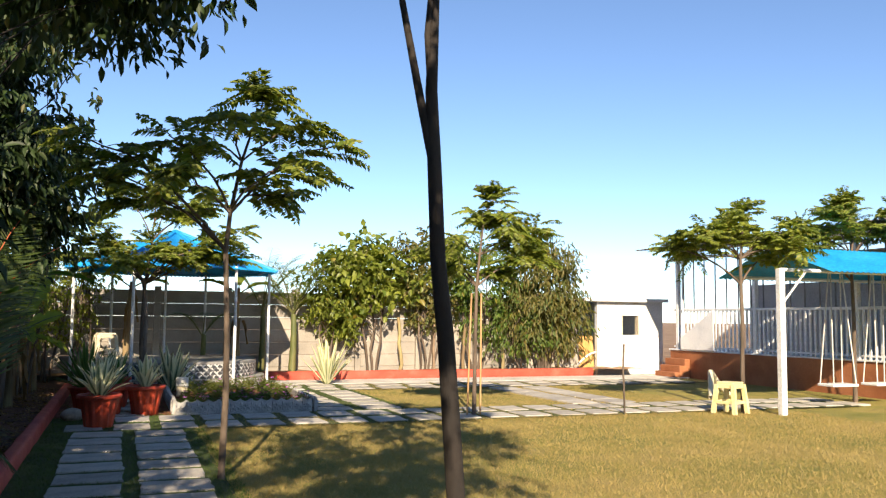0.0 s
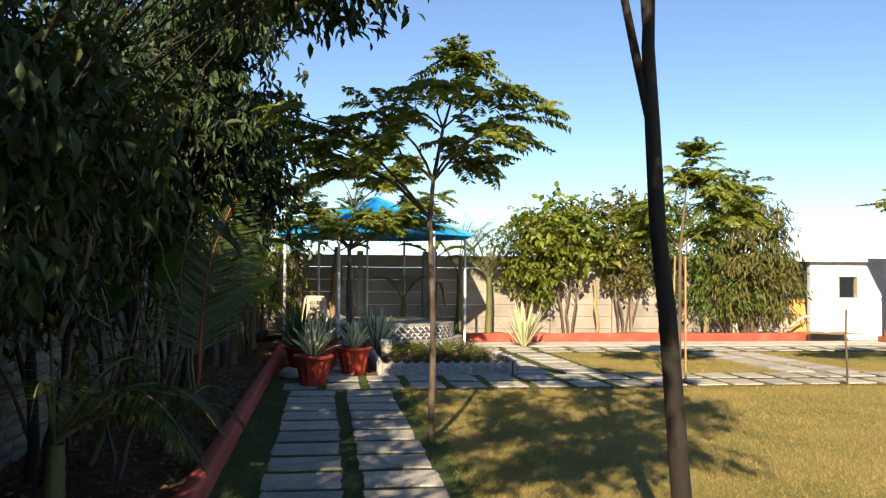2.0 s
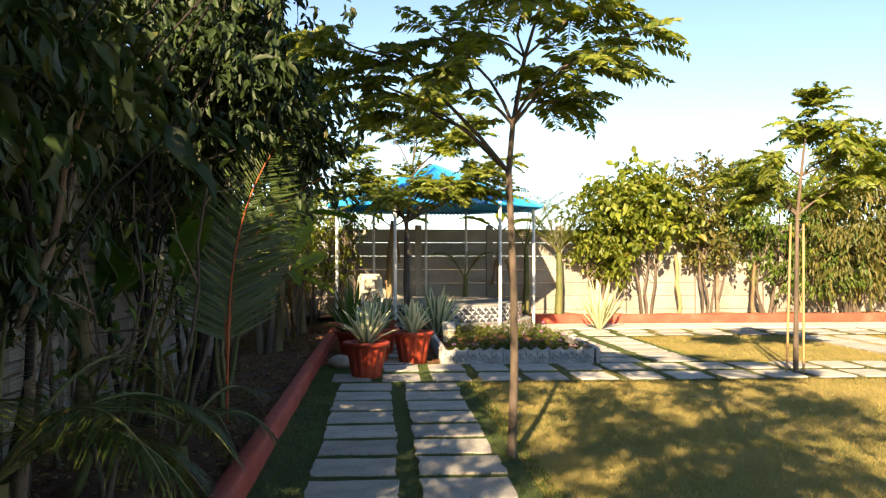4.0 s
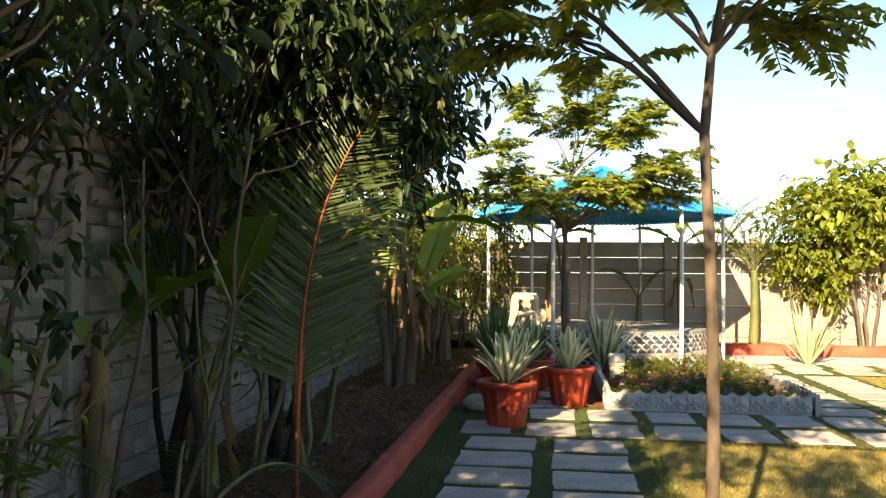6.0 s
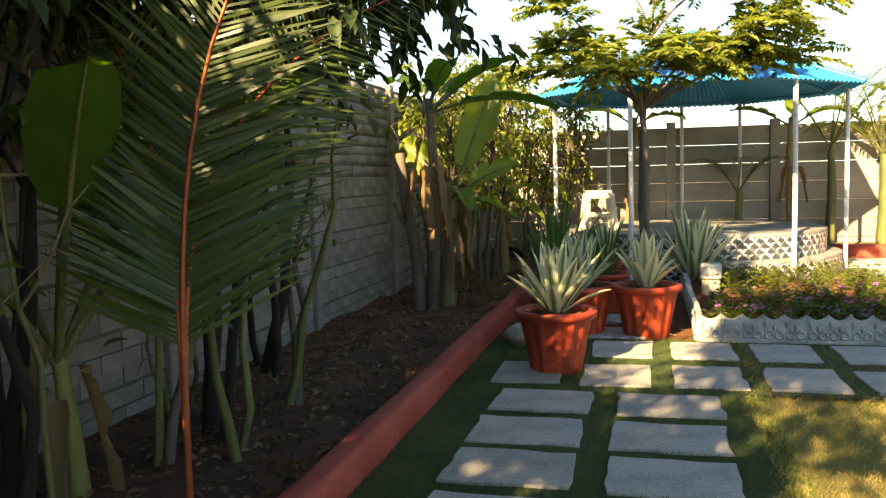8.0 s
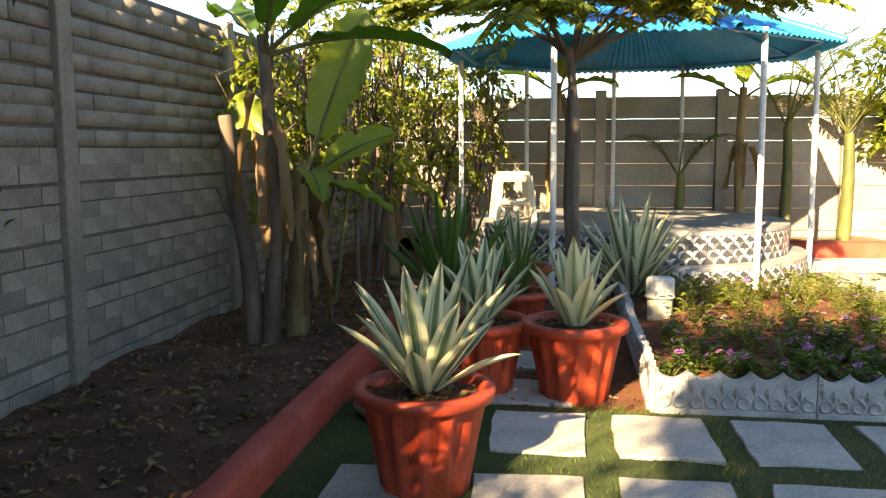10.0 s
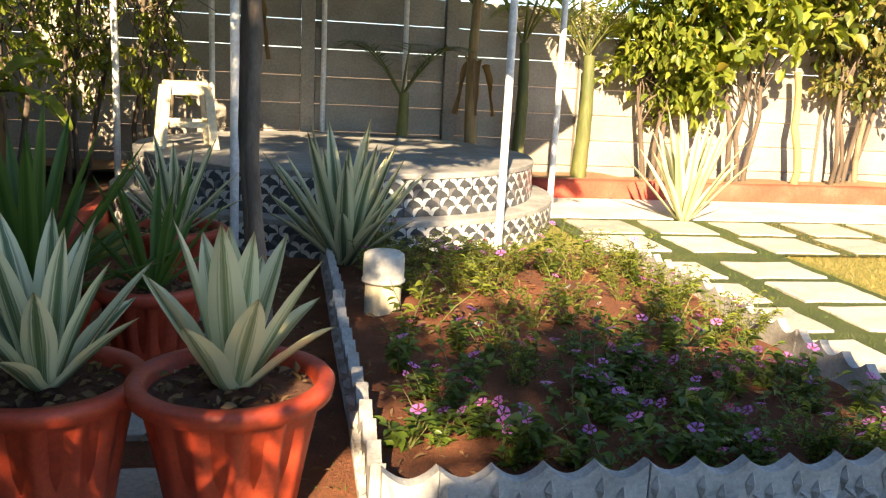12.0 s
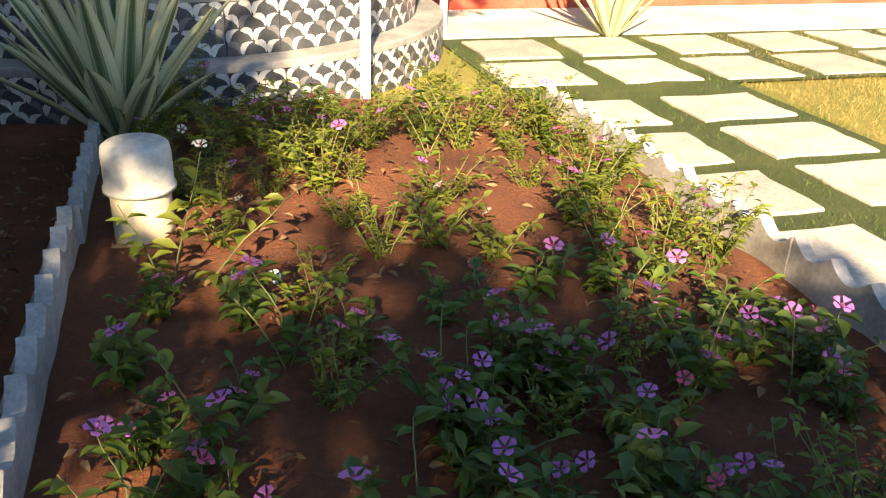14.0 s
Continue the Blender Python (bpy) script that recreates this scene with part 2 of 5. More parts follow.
M_EYE = surface("flower_eye", (0.3, 0.02, 0.12), (0.4, 0.03, 0.16), (0.5, 0.05, 0.2), 50, 5)


# ---- builders ----
def fast_mesh(name, verts, faces, mat, smooth=False, uv=None):
    """A mesh from arrays; faces all have the same number of corners (or a list of such arrays)."""
    verts = np.asarray(verts, float)
    groups = faces if isinstance(faces, list) else [faces]
    groups = [np.asarray(g, int) for g in groups if len(g)]
    me = bpy.data.meshes.new(name)
    me.vertices.add(len(verts))
    me.vertices.foreach_set("co", verts.ravel())
    loops = np.concatenate([g.ravel() for g in groups])
    sizes = np.concatenate([np.full(len(g), g.shape[1]) for g in groups])
    me.loops.add(len(loops))
    me.loops.foreach_set("vertex_index", loops)
    me.polygons.add(len(sizes))
    me.polygons.foreach_set("loop_start", np.concatenate([[0], np.cumsum(sizes)[:-1]]))
    me.update(calc_edges=True)
    if uv is not None:
        layer = me.uv_layers.new(name="UVMap")
        layer.data.foreach_set("uv", np.asarray(uv, float)[loops].ravel())
    if smooth:
        me.polygons.foreach_set("use_smooth", np.ones(len(sizes), bool))
    me.materials.append(mat)
    me.validate()
    return me


def mesh_of(name, bm, mat, smooth=False):
    bmesh.ops.recalc_face_normals(bm, faces=bm.faces[:])
    me = bpy.data.meshes.new(name)
    bm.to_mesh(me)
    bm.free()
    for k in (mat if isinstance(mat, (list, tuple)) else [mat]):
        me.materials.append(k)
    if smooth:
        me.polygons.foreach_set("use_smooth", np.ones(len(me.polygons), bool))
    return me


def part(name, data, mat=None, parent=None, label="", smooth=False):
    """One mesh object under a thing or under a part; data is a bmesh or a mesh."""
    if isinstance(data, bmesh.types.BMesh):
        data = mesh_of(name, data, mat, smooth)
    ob = new(name, data)
    ob.parent = parent
    return tagged(ob, label) if label else ob


def thing(name, label, category, m=None, group="", kind=""):
    ob = new(name)
    ob.empty_display_size = 0.1
    if m is not None:
        ob.matrix_basis = m
    return tagged(ob, label, category, group, kind)


def box(bm, x0, x1, y0, y1, z0, z1, bevel=0.0, m=None, index=0):
    made = bmesh.ops.create_cube(bm, size=1.0, matrix=Matrix.Translation(((x0 + x1) / 2, (y0 + y1) / 2, (z0 + z1) / 2)) @ Matrix.Diagonal((x1 - x0, y1 - y0, z1 - z0, 1)))
    vs = made["verts"]
    for fc in {q for v in vs for q in v.link_faces}:
        fc.material_index = index
    if m is not None:
        bmesh.ops.transform(bm, matrix=m, verts=vs)
    if bevel:
        bmesh.ops.bevel(bm, geom=list({q for v in vs for q in v.link_edges}), offset=bevel, segments=2, affect="EDGES", profile=0.5)
    return bm


def a_box(*a, **k):
    return box(bmesh.new(), *a, **k)


def tubes(lines, sides=8):
    """Verts and faces of round limbs; each line is (points, radii)."""
    V, F, base = [], [], 0
    for pts, rad in lines:
        pts = np.asarray(pts, float)
        rad = np.broadcast_to(np.asarray(rad, float), (len(pts),))
        tan = np.gradient(pts, axis=0)
        tan /= np.linalg.norm(tan, axis=1)[:, None] + 1e-9
        ref = np.array([1.0, 0.13, 0.07]) if abs(tan[0, 2]) > 0.6 else np.array([0.05, 0.1, 1.0])
        s = np.cross(tan, ref)
        s /= np.linalg.norm(s, axis=1)[:, None] + 1e-9
        t = np.cross(s, tan)
        ang = np.linspace(0, 2 * np.pi, sides, endpoint=False)
        ring = pts[:, None] + rad[:, None, None] * (np.cos(ang)[None, :, None] * s[:, None] + np.sin(ang)[None, :, None] * t[:, None])
        V.append(ring.reshape(-1, 3))
        k = np.arange(len(pts) - 1)[:, None] * sides + np.arange(sides)[None]
        j = np.arange(len(pts) - 1)[:, None] * sides + (np.arange(sides)[None] + 1) % sides
        F.append(base + np.stack([k, j, j + sides, k + sides], -1).reshape(-1, 4))
        base += len(pts) * sides
    return np.concatenate(V), np.concatenate(F)


def tube_mesh(name, lines, mat, sides=8):
    return fast_mesh(name, *tubes(lines, sides), mat, smooth=True)


def curve_line(a, b, sag=(0, 0, 0), n=8, wobble=0.0, rng=RNG):
    t = np.linspace(0, 1, n)[:, None]
    p = np.asarray(a, float) * (1 - t) + np.asarray(b, float) * t + 4 * t * (1 - t) * np.asarray(sag, float)
    if wobble:
        w = sum(np.sin(2 * np.pi * (t * q + rng.random((1, 3)))) * rng.normal(0, wobble, (1, 3)) * (1.6 / q) for q in (0.7, 1.5, 2.6))
        p = p + w - w[:1]
    return p


def unit(v):
    return v / (np.linalg.norm(v, axis=-1, keepdims=True) + 1e-9)


def stamp(tv, tf, pos, along, up, scale, uv=None):
    """Copies of a small shape (lying along +y, facing +z) at many places."""
    along = unit(np.asarray(along, float))
    side = unit(np.cross(along, up))
    nor = np.cross(side, along)
    scale = np.broadcast_to(np.asarray(scale, float), (len(pos),))[:, None, None]
    V = pos[:, None] + scale * (tv[None, :, 0:1] * side[:, None] + tv[None, :, 1:2] * along[:, None] + tv[None, :, 2:3] * nor[:, None])
    F = (np.arange(len(pos))[:, None, None] * len(tv) + tf[None]).reshape(-1, tf.shape[1])
    return V.reshape(-1, 3), F


def leaf_shape(width, fold=0.12, droop=0.12, wide_at=0.42):
    v = np.array([(0, 0, 0), (-width / 2, wide_at, fold * width), (0, wide_at, 0), (width / 2, wide_at, fold * width), (0, 1, -droop),
                  (-width * 0.36, 0.72, fold * width - droop * 0.4), (width * 0.36, 0.72, fold * width - droop * 0.4), (0, 0.72, -droop * 0.45)])
    f = np.array([(0, 2, 1, 1), (0, 3, 2, 2), (1, 2, 7, 5), (2, 3, 6, 7), (5, 7, 4, 4), (7, 6, 4, 4)])
    return v, f


def leaves_mesh(name, pos, along, up, size, mat, width=0.4, fold=0.3, droop=0.15):
    tv, _ = leaf_shape(width, fold, droop)
    tri = np.array([(0, 2, 1), (0, 3, 2), (5, 7, 4), (7, 6, 4)])
    quad = np.array([(1, 2, 7, 5), (2, 3, 6, 7)])
    V, T = stamp(tv, tri, pos, along, up, size)
    _, Q = stamp(tv, quad, pos, along, up, size)
    return fast_mesh(name, V, [T, Q], mat)


def small_leaves_mesh(name, pos, along, up, size, mat, width=0.4, droop=0.12):
    """Cheap two-sided lozenge leaves, folded on the midrib."""
    tv = np.array([(0, 0, 0), (-width / 2, 0.45, 0.08), (0, 1, -droop), (width / 2, 0.45, 0.08)])
    V, F = stamp(tv, np.array([(0, 2, 1), (0, 3, 2)]), pos, along, up, size)
    return fast_mesh(name, V, F, mat)


def crown_points(rng, blobs, n, clumps=0, hollow=0.45):
    """Leaf places and outward directions in a few overlapping lumps; clumps gather them and leave gaps."""
    vol = np.array([b[1][0] * b[1][1] * b[1][2] for b in blobs])
    m = clumps or n
    which = rng.choice(len(blobs), m, p=vol / vol.sum())
    d = unit(rng.normal(size=(m, 3)))
    r = hollow + (1 - hollow) * rng.random(m) ** 0.7
    r *= 1 + 0.2 * np.sin(d[:, 0] * 5 + which) * np.sin(d[:, 2] * 6 + which * 2)
    c, s = np.array([b[0] for b in blobs], float)[which], np.array([b[1] for b in blobs], float)[which]
    pos = c + d * s * r[:, None]
    if clumps:
        k = rng.randint(0, m, n)
        reach = rng.uniform(0.12, 0.34, m)
        pos, d = pos[k] + rng.normal(0, 1, (n, 3)) * reach[k][:, None] * (0.8, 0.8, 0.6), d[k]
    return pos, d


def bushy_tree(label, x, y, trunks, blobs, n, leaf, mat, seed, bark=None, category="tree", width=0.42, droop=0.6, cheap=False, name="tree", z=0.0, clumps=0):
    """trunks: (points, radii) lines from the ground; the crown hangs in sprays of leaves round twigs."""
    rng = np.random.RandomState(seed)
    bark = bark or M_BARK
    t = thing(name, label, category, pose(x, y, z))
    for k, (pts, rad) in enumerate(trunks):
        part("trunk", tube_mesh("trunk", [(pts, rad)], bark, 9), parent=t)
    tops = [np.asarray(p, float) for p, _ in trunks]
    sprays = max(12, n // 16)
    centres, out = crown_points(rng, blobs, sprays, clumps)
    limbs = []
    for c in centres[:: max(1, sprays // 34)]:
        line = tops[rng.randint(len(tops))]
        start = line[rng.randint(len(line) // 3, len(line))]
        limbs.append((curve_line(start, c, (0, 0, 0.18), 6, 0.04, rng), np.linspace(0.010, 0.003, 6)))
    part("branchwork", tube_mesh("branchwork", limbs, bark, 5), parent=t)
    m = 16
    ax = unit(out + rng.normal(0, 0.55, out.shape) + (0, 0, -0.25))
    f = np.linspace(0, 1, m)
    length = leaf * rng.uniform(2.2, 4.2, sprays)
    pos = centres[:, None] + ax[:, None] * (f[None, :, None] - 0.5) * length[:, None, None] + rng.normal(0, leaf * 0.28, (sprays, m, 3))
    along = ax[:, None] * 0.6 + rng.normal(0, 0.6, (sprays, m, 3)) + np.array([0, 0, -droop])
    up = rng.normal(0, 0.5, (sprays * m, 3)) + (0, 0, 1)
    size = leaf * rng.uniform(0.6, 1.25, sprays * m)
    build = small_leaves_mesh if cheap else leaves_mesh
    part("crown", build("crown", pos.reshape(-1, 3), along.reshape(-1, 3), up, size, mat, width=width), parent=t)
    return t


def pinnate_leaves(rng, base, tip_dirs, length, pairs, leaflet, mat, droop=0.35, width=0.42, name="crown"):
    """Feathered leaves: stalks from base along tip_dirs, drooping, with paired leaflets."""
    n = len(base)
    f = np.linspace(0.15, 1.0, pairs)
    d = unit(tip_dirs)
    L = length * rng.uniform(0.75, 1.2, n)
    stalk = base[:, None] + d[:, None] * (f[None, :, None] * L[:, None, None]) + np.array([0, 0, -1]) * (droop * (f ** 2)[None, :, None] * L[:, None, None])
    tan = unit(d[:, None] + np.array([0, 0, -1]) * (2 * droop * f)[None, :, None])
    side = unit(np.cross(tan, np.array([0, 0, 1.0])[None, None] + rng.normal(0, 0.15, (n, 1, 3))))
    taper = (0.55 + 0.45 * np.sin(np.pi * np.clip(f * 0.85 + 0.1, 0, 1)))[None, :]
    V, A, S = [], [], []
    for sgn in (-1, 1):
        V.append(stalk)
        A.append(side * sgn * 0.95 + tan * 0.45 + np.array([0, 0, -0.25]) + rng.normal(0, 0.10, stalk.shape))
        S.append(leaflet * taper * rng.uniform(0.85, 1.1, (n, pairs)))
    pos, al, sz = np.concatenate([v.reshape(-1, 3) for v in V]), np.concatenate([v.reshape(-1, 3) for v in A]), np.concatenate([v.ravel() for v in S])
    up = np.tile(np.array([0, -0.25, 0.8]), (len(pos), 1)) + rng.normal(0, 0.5, (len(pos), 3))
    lines = [(np.concatenate([base[k:k + 1], stalk[k][::3], stalk[k][-1:]]), 0.0035) for k in range(n)]
    return small_leaves_mesh(name, pos, al, up, sz, mat, width=width), tube_mesh("stalks", lines, M_STEMGREEN, 4)


def pinnate_tree(label, x, y, trunk, radii, crown, limbs_to, n, seed, length=0.40, pairs=11, leaflet=0.125, mat=None, bark=None, lean_limbs=True, droop=0.35, spread=0.75):
    """A young slender tree: one thin trunk, some limbs, and tufts of feathered leaves at the limbs' ends."""
    rng = np.random.RandomState(seed)
    t = thing("tree", label, "tree", pose(x, y, 0))
    bark = bark or M_BARK
    part("trunk", tube_mesh("trunk", [(trunk, radii)], bark, 12), parent=t)
    limbs, tufts = [], []
    trunk = np.asarray(trunk, float)
    for to, k in limbs_to:
        start = trunk[k]
        ln = curve_line(start, to, (0, 0, 0.10), 7, 0.012, rng)
        limbs.append((ln, np.linspace(radii[min(k, len(radii) - 1)] * 0.7, 0.006, 7)))
        for q in (3, 4, 5, 6, 6):
            tufts.append((ln[q], ln[min(q + 1, 6)] - ln[q - 1]))
    tufts.append((trunk[-1], np.array([0, 0, 1.0])))
    tufts.append((trunk[-1], np.array([0, 0, 1.0])))
    for ln in limbs:
        part("branch", tube_mesh("branch", [ln], bark, 7), parent=t)
    pick = rng.randint(0, len(tufts), n)
    base = np.array([tufts[k][0] for k in pick]) + rng.normal(0, 0.04, (n, 3))
    di = unit(np.array([tufts[k][1] for k in pick])) * 0.5 + rng.normal(0, spread, (n, 3)) * (1, 1, 0.35) + (0, 0, 0.22)
    leaf_me, stalk_me = pinnate_leaves(rng, base, di, length, pairs, leaflet, mat or M_LEAF_YOUNG, droop)
    part("crown", leaf_me, parent=t)
    tagged(part("stalkwork", stalk_me, parent=t), kind="stuff")
    return t


def frond_mesh(rng, pts, n, length, mat, width=0.05, hang=0.35, gather=0.55, face=(0.01, 0.02, 1), base=0.12):
    """Leaflets along a palm rachis given as points."""
    pts = np.asarray(pts, float)
    f = np.linspace(base, 0.995, n)
    idx = f * (len(pts) - 1)
    lo = np.floor(idx).astype(int).clip(0, len(pts) - 2)
    w = (idx - lo)[:, None]
    pos = pts[lo] * (1 - w) + pts[lo + 1] * w
    tan = unit(pts[lo + 1] - pts[lo])
    ref = unit(np.asarray(face, float))
    side = unit(np.cross(tan, ref))
    prof = np.clip(np.sin(np.pi * (0.12 + 0.8 * f)), 0.25, 1)
    tv = np.array([(-0.3, 0, 0), (0.3, 0, 0), (-0.5, 0.3, 0.0), (0.5, 0.3, 0.0), (-0.4, 0.65, -0.13), (0.4, 0.65, -0.13), (0, 1.0, -0.42)])
    tv = tv * (width, 1, hang)
    V, F, off = [], [], 0
    tri, quad = [], []
    for sgn in (-1, 1):
        al = side * sgn + tan * gather * (0.6 + 0.8 * f[:, None]) + rng.normal(0, 0.05, side.shape)
        up = np.tile(ref, (n, 1)) + rng.normal(0, 0.15, (n, 3))
        v, q = stamp(tv, np.array([(0, 1, 3, 2), (2, 3, 5, 4)]), pos, al, up, length * prof * rng.uniform(0.85, 1.1, n))
        _, t3 = stamp(tv, np.array([(4, 5, 6)]), pos, al, up, length)
        V.append(v)
        quad.append(q + off)
        tri.append(t3 + off)
        off += len(v)
    return fast_mesh("leaflets", np.concatenate(V), [np.concatenate(quad), np.concatenate(tri)], mat)


def palm(label, x, y, stem, fronds, seed, leaf_len=0.42, n=46, rachis=None, mat=None, z=0.0, name="palm", width=0.045, stem_r=(0.07, 0.05), hang=0.35, base=0.12):
    """fronds: (start height, heading degrees, reach, rise, droop) each, and the way the leaflets face where that is not up."""
    rng = np.random.RandomState(seed)
    t = thing(name, label, "palm", pose(x, y, z))
    if stem > 0:
        zz = np.linspace(0, stem, 10)
        ln = np.stack([0.02 * np.sin(zz * 2), 0.02 * np.cos(zz * 3) - 0.02, zz], 1)
        part("stem", tube_mesh("stem", [(ln, np.linspace(stem_r[0], stem_r[1], 10) * (1 + 0.08 * (np.arange(10) % 2)))], M_STEMGREEN, 10), parent=t)
    for h0, head, reach, rise, drop, *face in fronds:
        a = radians(head)
        s = np.linspace(0, 1, 14)
        g = s ** 3.6 if face else s
        pts = np.stack([math.sin(a) * reach * g, math.cos(a) * reach * g, h0 + rise * s - drop * s ** 2.4], 1)
        fr = part("frond", tube_mesh("frond", [(pts, np.linspace(0.016, 0.003, 14))], rachis or M_STEMGREEN, 6), parent=t)
        part("feathering", frond_mesh(rng, pts, n, leaf_len, mat or M_PALM, width, hang, 0.55, face[0] if face else (0.01, 0.02, 1), base), parent=fr)
    return t


def blade_mesh(name, pts, widths, mat, ref=(0, 0, 1), trough=0.18, cols=5, ragged=0.0, rng=None, uv=True):
    """A broad leaf along a line: a grid across, dished along the midrib."""
    pts = np.asarray(pts, float)
    n = len(pts)
    tan = unit(np.gradient(pts, axis=0))
    side = unit(np.cross(tan, np.asarray(ref, float)))
    nor = np.cross(side, tan)
    u = np.linspace(-1, 1, cols)
    w = np.asarray(widths, float)[:, None] * np.ones(cols)[None]
    if ragged:
        w = w * (1 - ragged * rng.random((n, cols)) * (np.abs(u)[None] > 0.9))
    V = pts[:, None] + side[:, None] * (w * u[None] / 2)[..., None] + nor[:, None] * (w * trough * np.abs(u)[None])[..., None]
    if ragged:
        V = V + nor[:, None] * (rng.normal(0, 0.02, (n, cols)) * np.abs(u)[None])[..., None]
    k = np.arange(n - 1)[:, None] * cols + np.arange(cols - 1)[None]
    F = np.stack([k, k + 1, k + cols + 1, k + cols], -1).reshape(-1, 4)
    uvs = np.stack(np.broadcast_arrays((u[None] + 1) / 2, np.linspace(0, 1, n)[:, None]), -1).reshape(-1, 2)
    return fast_mesh(name, V.reshape(-1, 3), F, mat, smooth=True, uv=uvs)


def banana(label, x, y, height, leaves, seed, z=0.0, mat=None, stem_r=0.075, dead=3, bark=None, bare=5):
    """leaves: (heading, length, rise, droop, width)."""
    rng = np.random.RandomState(seed)
    t = thing("banana_plant", label, "banana plant", pose(x, y, z))
    zz = np.linspace(0, height, 12)
    ln = np.stack([0.05 * np.sin(zz * 1.5 + seed), 0.04 * np.cos(zz * 1.7), zz], 1)
    part("stem", tube_mesh("stem", [(ln, np.linspace(stem_r, stem_r * 0.6, 12) * (1 + 0.10 * rng.random(12)))], bark or M_PSEUDO, 10), parent=t)
    for head, length, rise, drop, width, *face in leaves:
        a = radians(head)
        s = np.linspace(0, 1, 20)
        reach = length * 0.86
        pts = np.stack([ln[-1, 0] + math.sin(a) * reach * s, ln[-1, 1] + math.cos(a) * reach * s, height - 0.15 + rise * s - drop * s ** 2.2], 1)
        w = width * np.clip(np.sin(np.pi * np.clip((s - bare * 0.045) / (1 - bare * 0.045), 0, 1)) ** 0.45, 0.015, 1)
        lf = part("leaf", blade_mesh("leaf", pts[bare:], w[bare:], mat or M_BANANA, ref=face[0] if face else (0, 0, 1), cols=7, ragged=0.25, rng=rng), parent=t)
        part("midrib", tube_mesh("midrib", [(pts, np.linspace(0.020, 0.004, 20))], M_STEMGREEN, 6), parent=lf)
    for k in range(dead):
        a, ln2 = rng.uniform(0, 6.28), rng.uniform(0.5, 0.9)
        s = np.linspace(0, 1, 9)
        top = height * rng.uniform(0.6, 0.95)
        pts = np.stack([math.sin(a) * (0.06 + 0.14 * s), math.cos(a) * (0.06 + 0.14 * s), top - ln2 * s + 0.12 * np.sin(3 * s)], 1)
        part("dead_leaf", blade_mesh("dead_leaf", pts, 0.10 * (1 - 0.6 * s) + 0.02, M_LEAF_DRY, ref=(math.sin(a), math.cos(a), 0.2), trough=0.5, cols=5, ragged=0.4, rng=rng), parent=t, label="dry brown hanging leaf")
    return t


def agave_parts(t, n, length, seed, mat, width=0.075, z=0.0, upright=0.6, lift=0.0):
    """A rosette of thick pointed leaves, each a part."""
    rng = np.random.RandomState(seed)
    for k in range(n):
        a = k * 2.39996 + rng.uniform(-0.2, 0.2)
        q = (k + 0.5) / n
        el = radians(84 - 60 * (1 - upright) * 1.6 * q ** 0.9 - 14 * q) + rng.uniform(-0.07, 0.07)
        L = length * rng.uniform(0.85, 1.08) * (0.72 + 0.28 * math.sin(math.pi * min(1, q + 0.25)))
        s = np.linspace(0, 1, 11)
        bend = rng.uniform(-0.05, 0.16) * q
        r = 0.03 + 0.03 * q + L * s * math.cos(el)
        zz = z + 0.02 + L * s * math.sin(el) - bend * L * s ** 2.2
        pts = np.stack([np.sin(a) * r, np.cos(a) * r, zz], 1)
        w = width * np.interp(s, [0, 0.15, 0.45, 0.75, 0.93, 1], [0.8, 0.72, 1.0, 0.72, 0.25, 0.02])
        me = blade_mesh("leaf", pts, w, mat, ref=(-math.sin(a) * 0.6, -math.cos(a) * 0.6, 1), trough=0.22, cols=5)
        part("leaf", me, parent=t)


def flute_pot(bm, r_top, r_bot, h, flutes=13, depth=0.032, rim=0.055, lip=0.035):
    """A tapered pot with broad upright flutes, a rolled rim and a hollow inside."""
    seg = flutes * 6
    rows = []
    prof = [(0.0, r_bot * 0.94), (0.012, r_bot), (h * 0.5, (r_top + r_bot) / 2), (h - rim - 0.02, r_top * 0.97)]
    for z, r in prof:
        f = depth * min(1.0, 0.25 + z / h * 1.2)
        rows.append([(r - f * (0.5 - 0.5 * math.cos(2 * math.pi * k * flutes / seg)) ** 0.7, z, k) for k in range(seg)])
    for z, r in ((h - rim, r_top * 0.985), (h - rim * 0.9, r_top + lip * 0.8), (h - 0.012, r_top + lip), (h, r_top + lip * 0.7), (h, r_top - 0.012), (h - 0.02, r_top - 0.022), (h * 0.3, r_bot)):
        rows.append([(r, z, k) for k in range(seg)])
    vs = [[bm.verts.new((r * math.cos(2 * math.pi * k / seg), r * math.sin(2 * math.pi * k / seg), z)) for r, z, k in row] for row in rows]
    for a, b in zip(vs, vs[1:]):
        for k in range(seg):
            bm.faces.new((a[k], a[(k + 1) % seg], b[(k + 1) % seg], b[k]))
    bm.faces.new(vs[0][::-1])
    bm.faces.new(vs[-1])
    return bm


def soil_disc(r, z, seed, mat, bumps=0.02):
    rng = np.random.RandomState(seed)
    bm = bmesh.new()
    rings = [[bm.verts.new((0, 0, z + 0.02))]]
    for q in range(1, 6):
        rings.append([bm.verts.new((r * q / 5 * math.cos(k * math.pi / 12), r * q / 5 * math.sin(k * math.pi / 12), z + rng.uniform(-bumps, bumps) * (q < 5))) for k in range(24)])
    for k in range(24):
        bm.faces.new((rings[0][0], rings[1][k], rings[1][(k + 1) % 24]))
    for a, b in zip(rings[1:], rings[2:]):
        for k in range(24):
            bm.faces.new((a[k], b[k], b[(k + 1) % 24], a[(k + 1) % 24]))
    return bm


